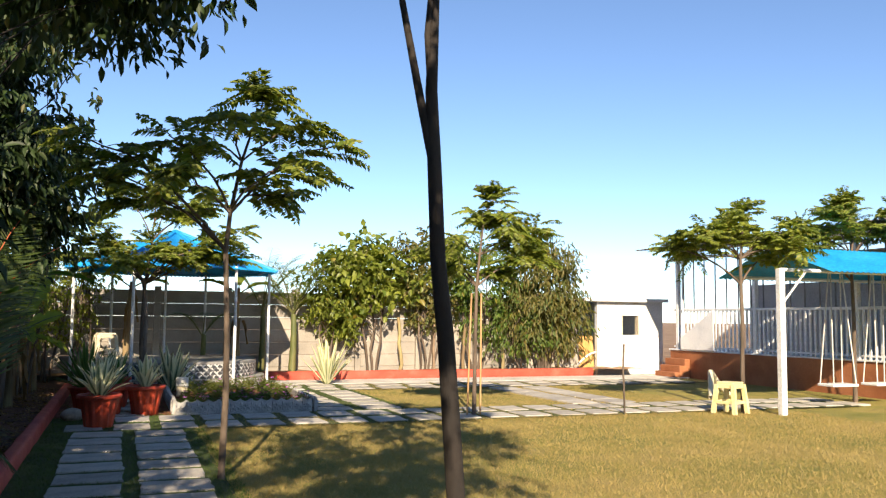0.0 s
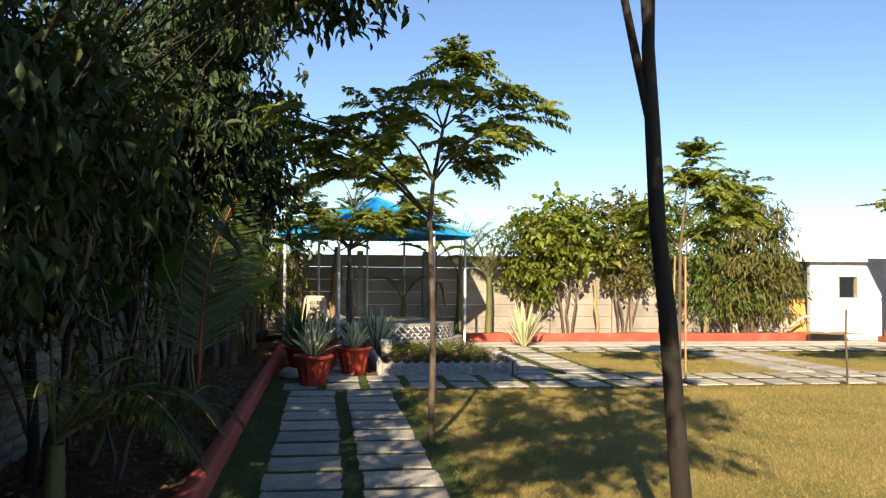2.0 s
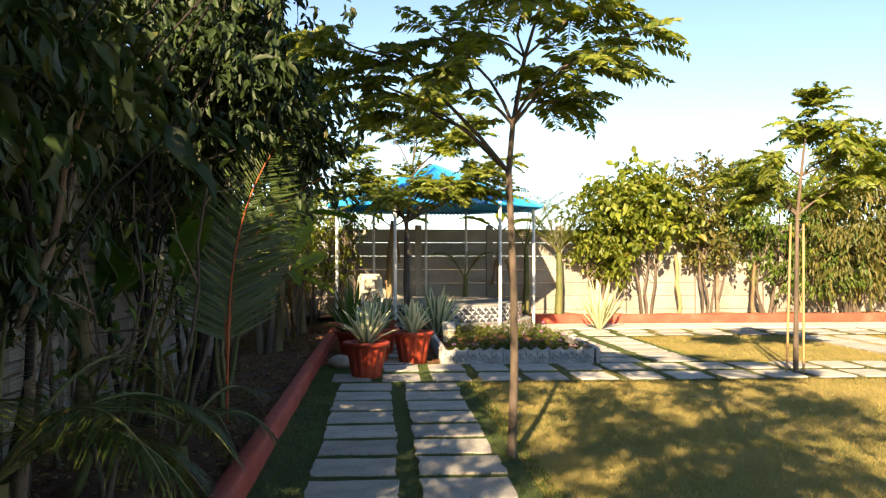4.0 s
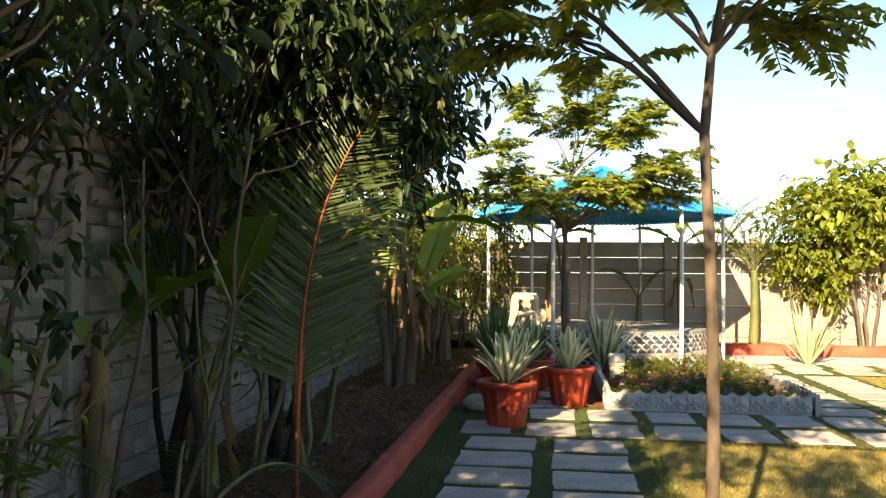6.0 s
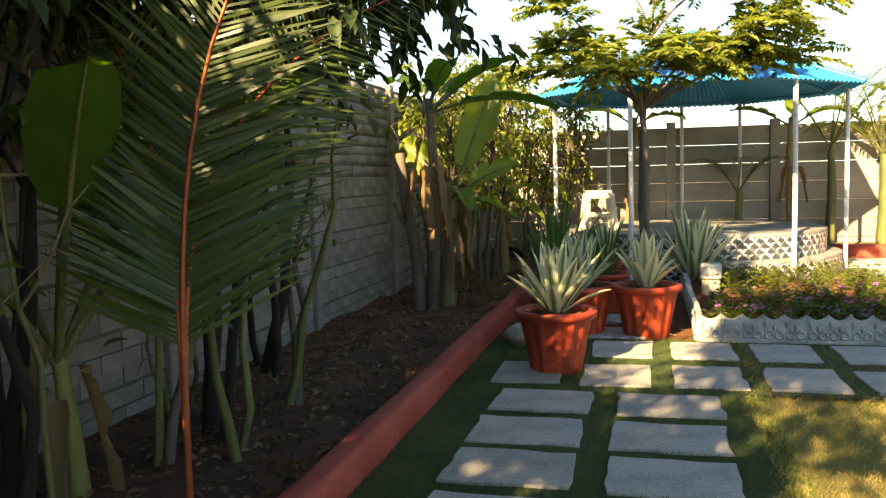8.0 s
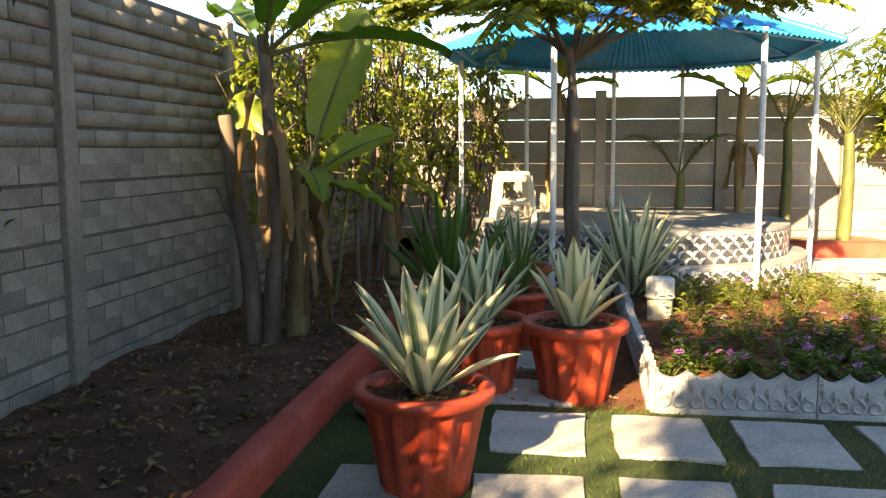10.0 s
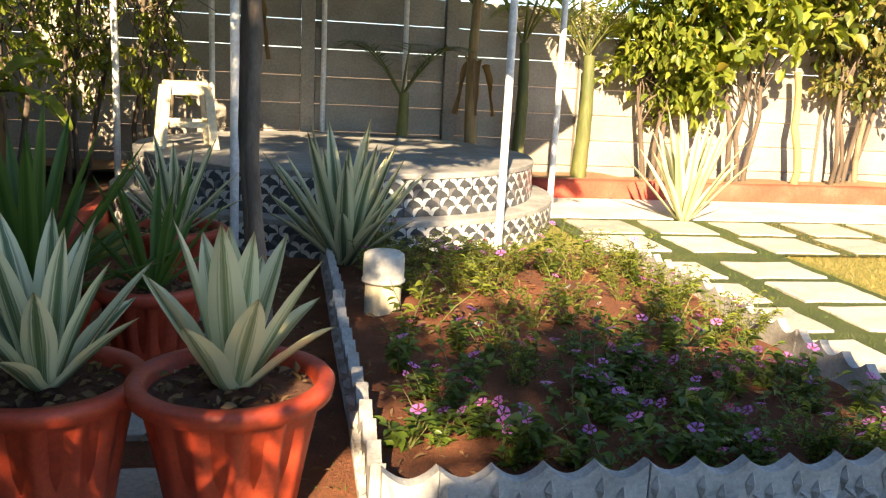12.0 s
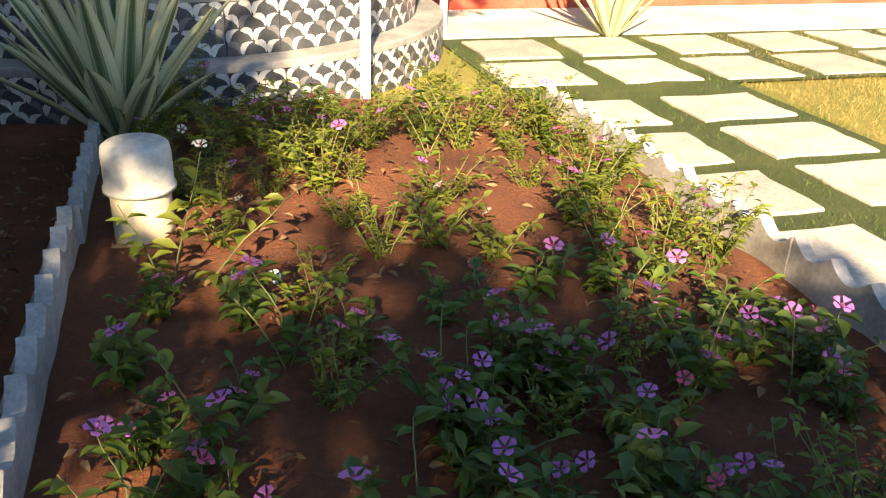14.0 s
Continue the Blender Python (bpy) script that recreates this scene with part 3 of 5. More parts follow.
def litter_mesh(rng, r, z, n, size=0.035):
    ang, rad = rng.uniform(0, 6.28, n), r * np.sqrt(rng.random(n)) * 0.95
    pos = np.stack([rad * np.cos(ang), rad * np.sin(ang), z + rng.uniform(0.005, 0.03, n)], 1)
    return leaves_mesh("dry_leaves", pos, rng.normal(0, 1, (n, 3)) * (1, 1, 0.3), rng.normal(0, 0.4, (n, 3)) + (0, 0, 1), rng.uniform(0.6, 1.5, n) * size, M_LEAF_DRY, 0.5)


def potted(label, x, y, r, h, seed, plant, pot_mat=None, category="potted plant"):
    t = thing("potted_plant", label, category, pose(x, y, 0))
    pot = part("pot", flute_pot(bmesh.new(), r, r * 0.70, h), pot_mat or M_POT, t, smooth=True)
    part("soil", soil_disc(r - 0.018, h - 0.045, seed, M_DARKSOIL), M_DARKSOIL, t, "dark soil with leaf litter")
    tagged(part("leaf_litter", litter_mesh(np.random.RandomState(seed), r - 0.03, h - 0.045, 90), parent=t), kind="stuff")
    plant(t, h - 0.05)
    return t


# ---- large structure ----
ground = new("ground", mesh_of("ground", a_box(-1500, 1500, -1500, 1500, -0.5, -0.03), M_EARTH))
tagged(ground, "dry brown earth reaching the horizon", "ground", kind="structure")


def sheet(name, x0, x1, y0, y1, z, step, amp, mat, seed, label, category, mound=None):
    nx, ny = int((x1 - x0) / step) + 1, int((y1 - y0) / step) + 1
    X, Y = np.meshgrid(np.linspace(x0, x1, nx), np.linspace(y0, y1, ny), indexing="ij")
    Z = np.array([[noise.noise((a * 1.7, b * 1.7, seed)) * 0.6 + noise.noise((a * 6, b * 6, seed + 5)) * 0.4 for b in Y[0]] for a in X[:, 0]]) * amp + z
    if mound:
        Z = Z + mound(X, Y)
    k = np.arange(nx - 1)[:, None] * ny + np.arange(ny - 1)[None]
    F = np.stack([k, k + ny, k + ny + 1, k + 1], -1).reshape(-1, 4)
    ob = new(name, fast_mesh(name, np.stack([X, Y, Z], -1).reshape(-1, 3), F, mat, smooth=True))
    return tagged(ob, label, category, kind="structure")


KERB_X0, KERB_X1, KERB_H = -0.63, -0.49, 0.18
WALL_X = -2.15
BED = (1.17, 3.30, 13.25, 16.72)
BACK_Y = 20.85
lawn = sheet("lawn", KERB_X1 - 0.05, 40.0, -14.0, 19.9, 0.0, 0.5, 0.012, M_LAWN, 3, "short sun-bleached green lawn", "lawn")
for x0, x1, y0, y1 in ((KERB_X1 - 0.03, 1.33, -3.0, 13.2), (1.33, 12.9, 11.55, 13.2), (3.33, 4.85, 13.2, 18.68), (4.85, 13.9, 17.12, 18.68)):
    sheet("turf", x0, x1, y0, y1, 0.018, 0.12, 0.008, M_TURF, 8, "green grass strip under the stepping slabs", "turf")
soil_left = sheet("soil_bed", WALL_X - 0.05, KERB_X0 + 0.05, -14.0, 20.9, 0.05, 0.16, 0.07, M_DARKSOIL, 4, "dark red-brown soil with dry leaves under the hedge", "soil")
soil_back = sheet("soil_bed", -2.0, 14.0, 20.0, BACK_Y + 0.05, 0.19, 0.25, 0.08, M_EARTH, 5, "dry brown soil along the back wall", "soil")


def kerb(name, a, b, width, height, label):
    a, b = Vector(a), Vector(b)
    n = max(2, int((b - a).length / 0.35))
    bm = bmesh.new()
    side = Vector((-(b - a).y, (b - a).x)).normalized()
    prof = [(-0.5, -0.05), (-0.5, 0.80), (-0.42, 0.96), (-0.25, 1.0), (0.25, 1.0), (0.42, 0.96), (0.5, 0.80), (0.5, -0.05)]
    rows = []
    for k in range(n + 1):
        c = a.lerp(b, k / n)
        rows.append([bm.verts.new((c.x + side.x * u * width + random.uniform(-1, 1) * 0.006, c.y + side.y * u * width + random.uniform(-1, 1) * 0.006, v * height + random.uniform(-0.006, 0.006))) for u, v in prof])
    for p, q in zip(rows, rows[1:]):
        for k in range(len(prof) - 1):
            bm.faces.new((p[k], p[k + 1], q[k + 1], q[k]))
    bm.faces.new(rows[0])
    bm.faces.new(rows[-1][::-1])
    return tagged(new(name, mesh_of(name, bm, M_KERB, smooth=True)), label, "kerb", kind="structure")


kx = (KERB_X0 + KERB_X1) / 2
kerb("kerb", (kx, -14, 0), (kx, 18.5, 0), KERB_X1 - KERB_X0, KERB_H, "red-painted concrete kerb along the planted bed")
kerb("kerb", (3.45, 19.97, 0), (12.3, 19.97, 0), 0.14, 0.23, "red-painted low kerb before the back wall")

# pale strip of concrete before the back kerb, and round the seat
pave = tagged(new("pavement", mesh_of("pavement", a_box(3.3, 14.5, 18.69, 19.90, -0.05, 0.03, 0.01), M_PAVE)), "pale concrete walkway before the red kerb", "pavement", kind="structure")

# left wall: posts with stacked block courses between them
wall_left = tagged(new("wall_left", mesh_of("wall_left", a_box(WALL_X - 0.16, WALL_X - 0.012, -14, 21.0, -0.1, 2.42), M_MORTAR)), "grey concrete block boundary wall", "wall", kind="structure")
wall_back = thing("wall_back", "weathered precast concrete panel wall with posts", "wall", kind="structure")
for k in range(-2, 12):
    x0 = -2.1 + (k + 2) * 1.62
    if x0 > 11.5:
        break
    part("post", a_box(x0 - 0.075, x0 + 0.075, BACK_Y - 0.07, BACK_Y + 0.12, -0.1, 2.2, 0.01), M_PRECAST, wall_back)
    for r in range(7):
        part("panel", a_box(x0 + 0.077, x0 + 1.543, BACK_Y, BACK_Y + 0.05, -0.02 + r * 0.305, 0.28 + r * 0.305, 0.012), M_PRECAST, wall_back)
wall_rear = tagged(new("wall_rear", mesh_of("wall_rear", a_box(WALL_X - 0.16, 40, -14.2, -14.0, -0.1, 1.2), M_MORTAR)), "low grey boundary wall", "wall", kind="structure")

# ---- canopy on poles round the platform ----
GX, GY, PR, P1, P2 = 1.38, 18.80, 1.75, 0.25, 0.60
gaz = thing("gazebo", "blue sheet-metal canopy on white steel poles", "gazebo", pose(GX, GY, 0))
RIM_Z, PEAK_Z, RR = 2.44, 3.30, 2.24
for a in (246, 303, 359, 66, 92, 128, 169):
    p = (2.02 * math.cos(radians(a)), 2.02 * math.sin(radians(a)))
    pole = part("pole", tube_mesh("pole", [([(p[0], p[1], 0), (p[0] + 0.006, p[1], 1.2), (p[0], p[1], RIM_Z + 0.06)], 0.03)], M_WHITE, 12), parent=gaz)


def roof_panel(a0, a1, r, z0, z1):
    """One corrugated wedge of the canopy, ribs running down the slope, with a folded front edge."""
    bm = bmesh.new()
    p0, p1 = Vector((r * math.cos(a0), r * math.sin(a0), z0)), Vector((r * math.cos(a1), r * math.sin(a1), z0))
    apex = Vector((0, 0, z1))
    n = 40
    nor = (p1 - p0).cross(apex - p0).normalized()
    rows = [[], [], []]
    for k in range(n + 1):
        q = p0.lerp(p1, k / n)
        rib = nor * (0.013 if k % 2 else -0.013)
        rows[0].append(bm.verts.new(q + rib))
        rows[1].append(bm.verts.new(q.lerp(apex, 0.55) + rib))
        rows[2].append(bm.verts.new(q.lerp(apex, 0.985) + rib * 0.1))
    for a, b in zip(rows, rows[1:]):
        for k in range(n):
            bm.faces.new((a[k], a[k + 1], b[k + 1], b[k]))
    return bm


angles = [radians(246 + 45 * k) for k in range(9)]
for a0, a1 in zip(angles, angles[1:]):
    c0, s0, c1, s1 = math.cos(a0), math.sin(a0), math.cos(a1), math.sin(a1)
    part("roof_sheet", roof_panel(a0, a1, RR, RIM_Z, PEAK_Z), M_BLUE, gaz)
    part("ridge_cap", tube_mesh("ridge_cap", [([(RR * c0, RR * s0, RIM_Z + 0.02), (0, 0, PEAK_Z + 0.02)], 0.04)], M_BLUE, 6), parent=gaz)
    part("ring_beam", tube_mesh("ring_beam", [([(2.02 * c0, 2.02 * s0, RIM_Z + 0.03), (2.02 * c1, 2.02 * s1, RIM_Z + 0.03)], 0.022)], M_BLUE, 6), parent=gaz)
    part("rafter", tube_mesh("rafter", [([(2.02 * c0, 2.02 * s0, RIM_Z + 0.05), (0, 0, PEAK_Z - 0.05)], 0.02)], M_BLUE, 6), parent=gaz)

platform = thing("round_platform", "round raised platform faced with patterned tiles", "platform", pose(GX, GY, 0))


def drum(r, z0, z1, lip):
    bm = bmesh.new()
    rows = []
    for rr, z in ((r - 0.02, z0), (r - 0.02, z1 - 0.04), (r + lip, z1 - 0.04), (r + lip, z1 - 0.006), (r + lip - 0.008, z1), (0.001, z1 + 0.004)):
        rows.append([bm.verts.new((rr * math.cos(k * math.pi / 40), rr * math.sin(k * math.pi / 40), z)) for k in range(80)])
    for p, q in zip(rows, rows[1:]):
        for k in range(80):
            bm.faces.new((p[k], p[(k + 1) % 80], q[(k + 1) % 80], q[k]))
    return bm


part("top_tier", drum(PR, 0, P2, 0.015), M_STONETOP, platform, "grey stone top")
part("step_tier", drum(PR + 0.19, -0.02, P1 + 0.03, 0.012), M_STONETOP, platform, "grey stone step")


def tile_mesh(w, h):
    """A tile lying in x and z: dark ground with pale petals turned in pinwheels."""
    bm = bmesh.new()
    box(bm, -w / 2, w / 2, -0.004, 0.012, -h / 2, h / 2, index=0)

    def petal(cx, cz, ang, length, fat, y, index):
        vs = []
        for k in range(12):
            t = k / 12 * 2 * math.pi
            u, v = length * (0.5 - 0.5 * math.cos(t)), fat * math.sin(t) * (0.6 + 0.4 * math.cos(t)) + length * 0.25 * math.sin(math.pi * (0.5 - 0.5 * math.cos(t)))
            vs.append(bm.verts.new((cx + u * math.cos(ang) - v * math.sin(ang), y, cz + u * math.sin(ang) + v * math.cos(ang))))
        bm.faces.new(vs).material_index = index

    step_x, step_z = w / 4, h / 4
    for i in range(4):
        for j in range(4):
            ang = math.pi / 4 if (i + j) % 2 else -math.pi / 4
            cx, cz = (i + 0.5) * step_x - w / 2, (j + 0.5) * step_z - h / 2
            length = step_x * 1.22
            petal(cx - length * 0.5 * math.cos(ang), cz - length * 0.5 * math.sin(ang), ang, length, step_x * 0.36, -0.0055, 2 if (i * 3 + j) % 5 else 1)
    me = mesh_of("tile", bm, [M_TILEDARK, M_TILEGREY, M_TILE])
    return me


for rr, z0, z1 in ((PR, P1 + 0.03, P2 - 0.045), (PR + 0.19, 0.0, P1 - 0.015)):
    count = round(2 * math.pi * rr / 0.30)
    w = 2 * math.pi * rr / count
    tm = tile_mesh(w - 0.003, z1 - z0 - 0.002)
    for k in range(count):
        a = 2 * math.pi * (k + 0.5) / count
        tile = part("tile", tm, parent=platform)
        tile.matrix_basis = pose(rr * math.cos(a), rr * math.sin(a), (z0 + z1) / 2, 0, 0, math.degrees(a) + 90)

# ---- house with verandah, shed, swing ----
HX = 14.6
house = thing("house", "white verandah house on a brown plinth with a grey truss roof", "house", pose(HX, 0, 0) @ Matrix.Scale(0.87, 4))
part("plinth", a_box(0, 7, 4, 22.6, -0.1, 0.82, 0.02), M_PLINTH, house, "brown painted plinth")
part("floor_edge", a_box(-0.03, 7, 3.97, 22.63, 0.825, 0.87, 0.008), M_WHITE, house)
for k in range(6):
    y = 4.8 + k * 3.5
    part("column", a_box(0.05, 0.17, y - 0.06, y + 0.06, 0.87, 3.9, 0.01), M_WHITE, house)
for k in range(84):
    y = 8.4 + k * 0.168
    me_b = mesh_of("baluster", a_box(-0.018, 0.018, -0.028, 0.028, 0.87, 2.05), M_WHITE) if k == 0 else me_b
    part("baluster", me_b, parent=house).location = (0.105, y, 0)
    if k % 3 == 0:
        me_u = mesh_of("upright", a_box(-0.012, 0.012, -0.015, 0.015, 2.12, 3.88), M_GREYSHEET) if k == 0 else me_u
        part("upright", me_u, parent=house, label="thin grey bar").location = (0.11, y, 0)
part("handrail", a_box(0.07, 0.145, 4.8, 22.5, 2.05, 2.12, 0.008), M_WHITE, house)
part("bottom_rail", a_box(0.085, 0.13, 4.8, 22.5, 0.93, 0.975, 0.006), M_WHITE, house)
part("back_wall", a_box(3.2, 3.35, 4, 22.6, 0.87, 2.95), M_GREYWALL, house, "grey back wall")
part("end_wall", a_box(0.3, 3.2, 4.0, 4.15, 0.87, 3.5), M_GREYWALL, house)
part("beige_wall", a_box(5.0, 5.15, 4, 21.0, 0.87, 4.0), M_BEIGEWALL, house, "beige upper wall")
for k in range(4):
    part("window", a_box(4.97, 5.0 - 0.004, 8 + k * 3.2, 9.0 + k * 3.2, 2.9, 3.6), M_DARK, house)
slope = Matrix.Translation((-0.9, 0, 4.0)) @ Matrix.Rotation(radians(-5), 4, "Y")
roof_bm = bmesh.new()
rows = [[roof_bm.verts.new(slope @ Vector((x, 3.5 + k * 0.1, 0.02 if k % 2 else -0.02))) for k in range(198)] for x in (0, 8.2)]
for k in range(197):
    roof_bm.faces.new((rows[0][k], rows[0][k + 1], rows[1][k + 1], rows[1][k]))
part("roof", roof_bm, M_GREYSHEET, house, "grey corrugated roof sheet")
for y in [4.8 + k * 3.5 for k in range(6)]:
    lines = [([(-0.8, y, 3.92), (5.6, y, 4.48)], 0.03), ([(0.1, y, 3.86), (5.6, y, 3.86)], 0.03)]
    part("truss", tube_mesh("truss", lines + [([(0.1 + q, y, 3.86), (0.6 + q, y, 4.02 + q * 0.087)], 0.018) for q in range(5)], M_WHITE, 6), parent=house)
part("eave_beam", tube_mesh("eave_beam", [([(0.11, 4.5, 3.90), (0.11, 22.8, 3.90)], 0.035), ([(0.11, 4.5, 3.66), (0.11, 22.8, 3.66)], 0.025)] + [([(0.11, 4.8 + q * 0.7, 3.66), (0.11, 5.15 + q * 0.7, 3.9)], 0.014) for q in range(25)], M_WHITE, 6), parent=house)
steps = thing("entrance_steps", "brown painted steps up to the verandah", "steps", pose(14.08, 19.2, 0) @ Matrix.Scale(0.87, 4))
for k in range(3):
    part("step", a_box(0.19 * k, 0.57, -0.5, 0.5, -0.02 + 0.2 * k, 0.18 + 0.2 * k, 0.01), M_PLINTH, steps)
awning = thing("stair_panel", "white triangular sheet panel beside the verandah steps", "panel", pose(14.54, 18.45, 0.762) @ Matrix.Scale(0.87, 4))
panel_bm = bmesh.new()
tri = [[panel_bm.verts.new((x, y, z)) for y, z in ((-0.8, 0.0), (0.75, 0.0), (0.75, 0.35), (-0.8, 1.2))] for x in (0.0, 0.035)]
for face in (tri[0], tri[1][::-1]):
    panel_bm.faces.new(face)
for k in range(4):
    panel_bm.faces.new((tri[0][k], tri[0][(k + 1) % 4], tri[1][(k + 1) % 4], tri[1][k]))
part("sheet", panel_bm, M_WHITE, awning)
part("post", tube_mesh("post", [([(0.07, 0.72, -0.02), (0.07, 0.72, 2.9)], 0.03)], M_WHITE, 8), parent=awning)

shed = thing("shed", "small whitewashed shed with a square window opening", "shed", pose(13.03, 20.9, 0))
for seg in ((0, 0.81, -0.1, 2.08), (1.37, 2.2, -0.1, 2.08), (0.81, 1.37, -0.1, 1.10), (0.81, 1.37, 1.66, 2.08)):
    part("wall", a_box(seg[0], seg[1], 0, 0.14, seg[2], seg[3]), M_WALLWHITE, shed)
part("side_wall", a_box(2.06, 2.2, 0.14, 2.2, -0.1, 2.08), M_WALLWHITE, shed)
part("back_wall", a_box(0, 2.2, 2.2, 2.34, -0.1, 2.08), M_WALLWHITE, shed)
part("roof", a_box(-0.5, 2.3, -0.14, 2.4, 2.08, 2.13, 0.008), M_GREYSHEET, shed)
part("roof_edge", a_box(-0.5, 2.3, -0.17, -0.143, 2.05, 2.15, 0.006), M_WHITE, shed)
for x in (0.79, 1.35):
    part("window_jamb", a_box(x, x + 0.04, -0.01, 0.15, 1.10, 1.66), M_BEIGEWALL, shed)
board = tagged(new("board", mesh_of("board", a_box(-0.35, 0.35, -0.02, 0.02, 0, 1.05, 0.005, m=pose(12.72, 21.1, 0.02, -6, 0, 4)), M_BOARD)), "orange wooden board leaning by the shed", "board")
pipe = tagged(new("pipe", tube_mesh("pipe", [(curve_line((12.15, 20.45, 0.30), (12.85, 20.7, 0.62), (0, 0, 0.06), 8), 0.03)], M_WHITE, 8)), "white plastic pipe by the shed", "pipe")


def plastic_stool(label, m, mat, group=""):
    t = thing("plastic_stool", label, "stool", m, group)
    part("seat", a_box(-0.17, 0.17, -0.17, 0.17, 0.50, 0.54, 0.015), mat, t)
    for sx in (-1, 1):
        for sy in (-1, 1):
            bm = bmesh.new()
            vs = [bm.verts.new((sx * (0.21 - 0.05 * z / 0.5) + a * 0.034, sy * (0.21 - 0.05 * z / 0.5) + b * 0.034, z)) for z in (0, 0.5) for a, b in ((-1, -1), (1, -1), (1, 1), (-1, 1))]
            bmesh.ops.convex_hull(bm, input=vs)
            part("leg", bm, mat, t)
    for sx, sy in ((1, 0), (-1, 0), (0, 1), (0, -1)):
        w = 0.155
        part("apron", a_box(*((sx * 0.165 - 0.012, sx * 0.165 + 0.012, -w, w) if sx else (-w, w, sy * 0.165 - 0.012, sy * 0.165 + 0.012)), 0.43, 0.505, 0.006), mat, t)
        part("stretcher", a_box(*((sx * 0.19 - 0.012, sx * 0.19 + 0.012, -w, w) if sx else (-w, w, sy * 0.19 - 0.012, sy * 0.19 + 0.012)), 0.17, 0.22, 0.006), mat, t)
    return t


plastic_stool("pale yellow plastic stool on the paved lawn", pose(9.72, 11.25, 0.01, 0, 0, 20) @ Matrix.Diagonal((0.92, 0.92, 0.95, 1)), M_YELLOW)
plastic_stool("cream plastic stool on the round platform", pose(0.08, 18.45, P2 + 0.006, 0, 0, 12), M_CREAM)

swing = thing("swing_set", "white steel swing frame with a blue corrugated roof", "swing", pose(10.41, 10.82, 0) @ Matrix.Scale(0.95, 4))
for dx, dy in ((0, 0), (5.9, 0), (5.9, 2.4)):
    part("post", a_box(dx - 0.055, dx + 0.055, dy - 0.055, dy + 0.055, 0, 2.5, 0.008), M_WHITE, swing)
    for sgn in ((-1, 1) if dx else (1,)):
        part("brace", tube_mesh("brace", [([(dx, dy, 1.85), (dx + sgn * 0.55, dy, 2.45)], 0.022)], M_WHITE, 6), parent=swing)
for dy in (0.0, 2.4, 1.2):
    part("beam", tube_mesh("beam", [([(0.0 if dy == 0 else 1.0, dy, 2.48 + (0.42 if dy == 1.2 else 0)), (6.2, dy, 2.48 + (0.42 if dy == 1.2 else 0))], 0.035)], M_WHITE, 8), parent=swing)
for y0, y1 in ((-0.35, 1.2), (2.75, 1.2)):
    bm = bmesh.new()
    rows = [[bm.verts.new((0.85 + k * 0.06, y, z + (0.014 if k % 2 else -0.014))) for k in range(100)] for y, z in ((y0, 2.46), (y1, 3.0))]
    for k in range(99):
        bm.faces.new((rows[0][k], rows[0][k + 1], rows[1][k + 1], rows[1][k]))
    part("roof_sheet", bm, M_BLUE, swing)
for sx in (2.45, 3.55):
    seat = part("swing_seat", a_box(sx - 0.32, sx + 0.32, 1.0, 1.4, 0.36, 0.41, 0.012), M_WHITE, swing, "white swing seat")
    for ex in (-0.28, 0.28):
        for ey in (1.03, 1.37):
            part("rope", tube_mesh("rope", [([(sx + ex, ey, 0.40), (sx + ex * 0.45, 1.2, 2.88)], 0.014)], M_ROPE, 6), parent=seat)
slide = tagged(new("bench_leg", tube_mesh("bench_leg", [(curve_line((11.5, 14.0, 0.5), (11.2, 13.6, 0.02), (0, 0, 0), 5), 0.06), (curve_line((11.5, 14.0, 0.5), (12.1, 14.2, 0.02), (0, 0, -0.05), 5), 0.06)], M_CREAM, 8)), "cream curved garden bench leg", "bench")

# ---- flower bed edging ----
def edging_panel(length, lobes):
    """A cast panel: scalloped top, plinth line, and a raised sprig with two rings under each scallop."""
    bm = bmesh.new()
    n = lobes * 10
    top, bot, th = [], [], 0.022
    for side in (-1, 1):
        rt, rb = [], []
        for k in range(n + 1):
            u = (k / 10) % 1.0
            z = 0.20 + 0.045 * (abs(u - 0.5) * 2) ** 1.8
            rt.append(bm.verts.new((length * k / n, side * th, z)))
            rb.append(bm.verts.new((length * k / n, side * th, -0.02)))
        top.append(rt)
        bot.append(rb)
        for k in range(n):
            bm.faces.new((rb[k], rb[k + 1], rt[k + 1], rt[k]))
    for k in range(n):
        bm.faces.new((top[0][k], top[0][k + 1], top[1][k + 1], top[1][k]))
    for k in (0, n):
        bm.faces.new((bot[0][k], top[0][k], top[1][k], bot[1][k]))
    box(bm, 0.004, length - 0.004, -th - 0.010, -th + 0.002, -0.02, 0.045, 0.003)
    w = length / lobes
    for q in range(lobes):
        cx = (q + 0.5) * w
        for sx in (-1, 1):
            ring(bm, cx + sx * w * 0.24, -th - 0.002, 0.083, w * 0.17, 0.014)
        for ang in (-50, 0, 50):
            sprig(bm, cx, -th - 0.003, 0.09, ang, 0.085 if ang == 0 else 0.072)
        sprig(bm, q * w + 0.012 if q else 0.02, -th - 0.003, 0.12, 0, 0.09)
    return mesh_of("edging_panel", bm, M_EDGING)


def ring(bm, x, y, z, r, tube):
    vs = []
    for k in range(10):
        a = 2 * math.pi * k / 10
        vs.append([bm.verts.new((x + (r + tube * c) * math.cos(a), y - tube * s * 0.9, z + (r + tube * c) * math.sin(a))) for c, s in ((1, 0), (0.2, 1), (-0.9, 0.2))])
    for k in range(10):
        p, q = vs[k], vs[(k + 1) % 10]
        for j in range(2):
            bm.faces.new((p[j], q[j], q[j + 1], p[j + 1]))


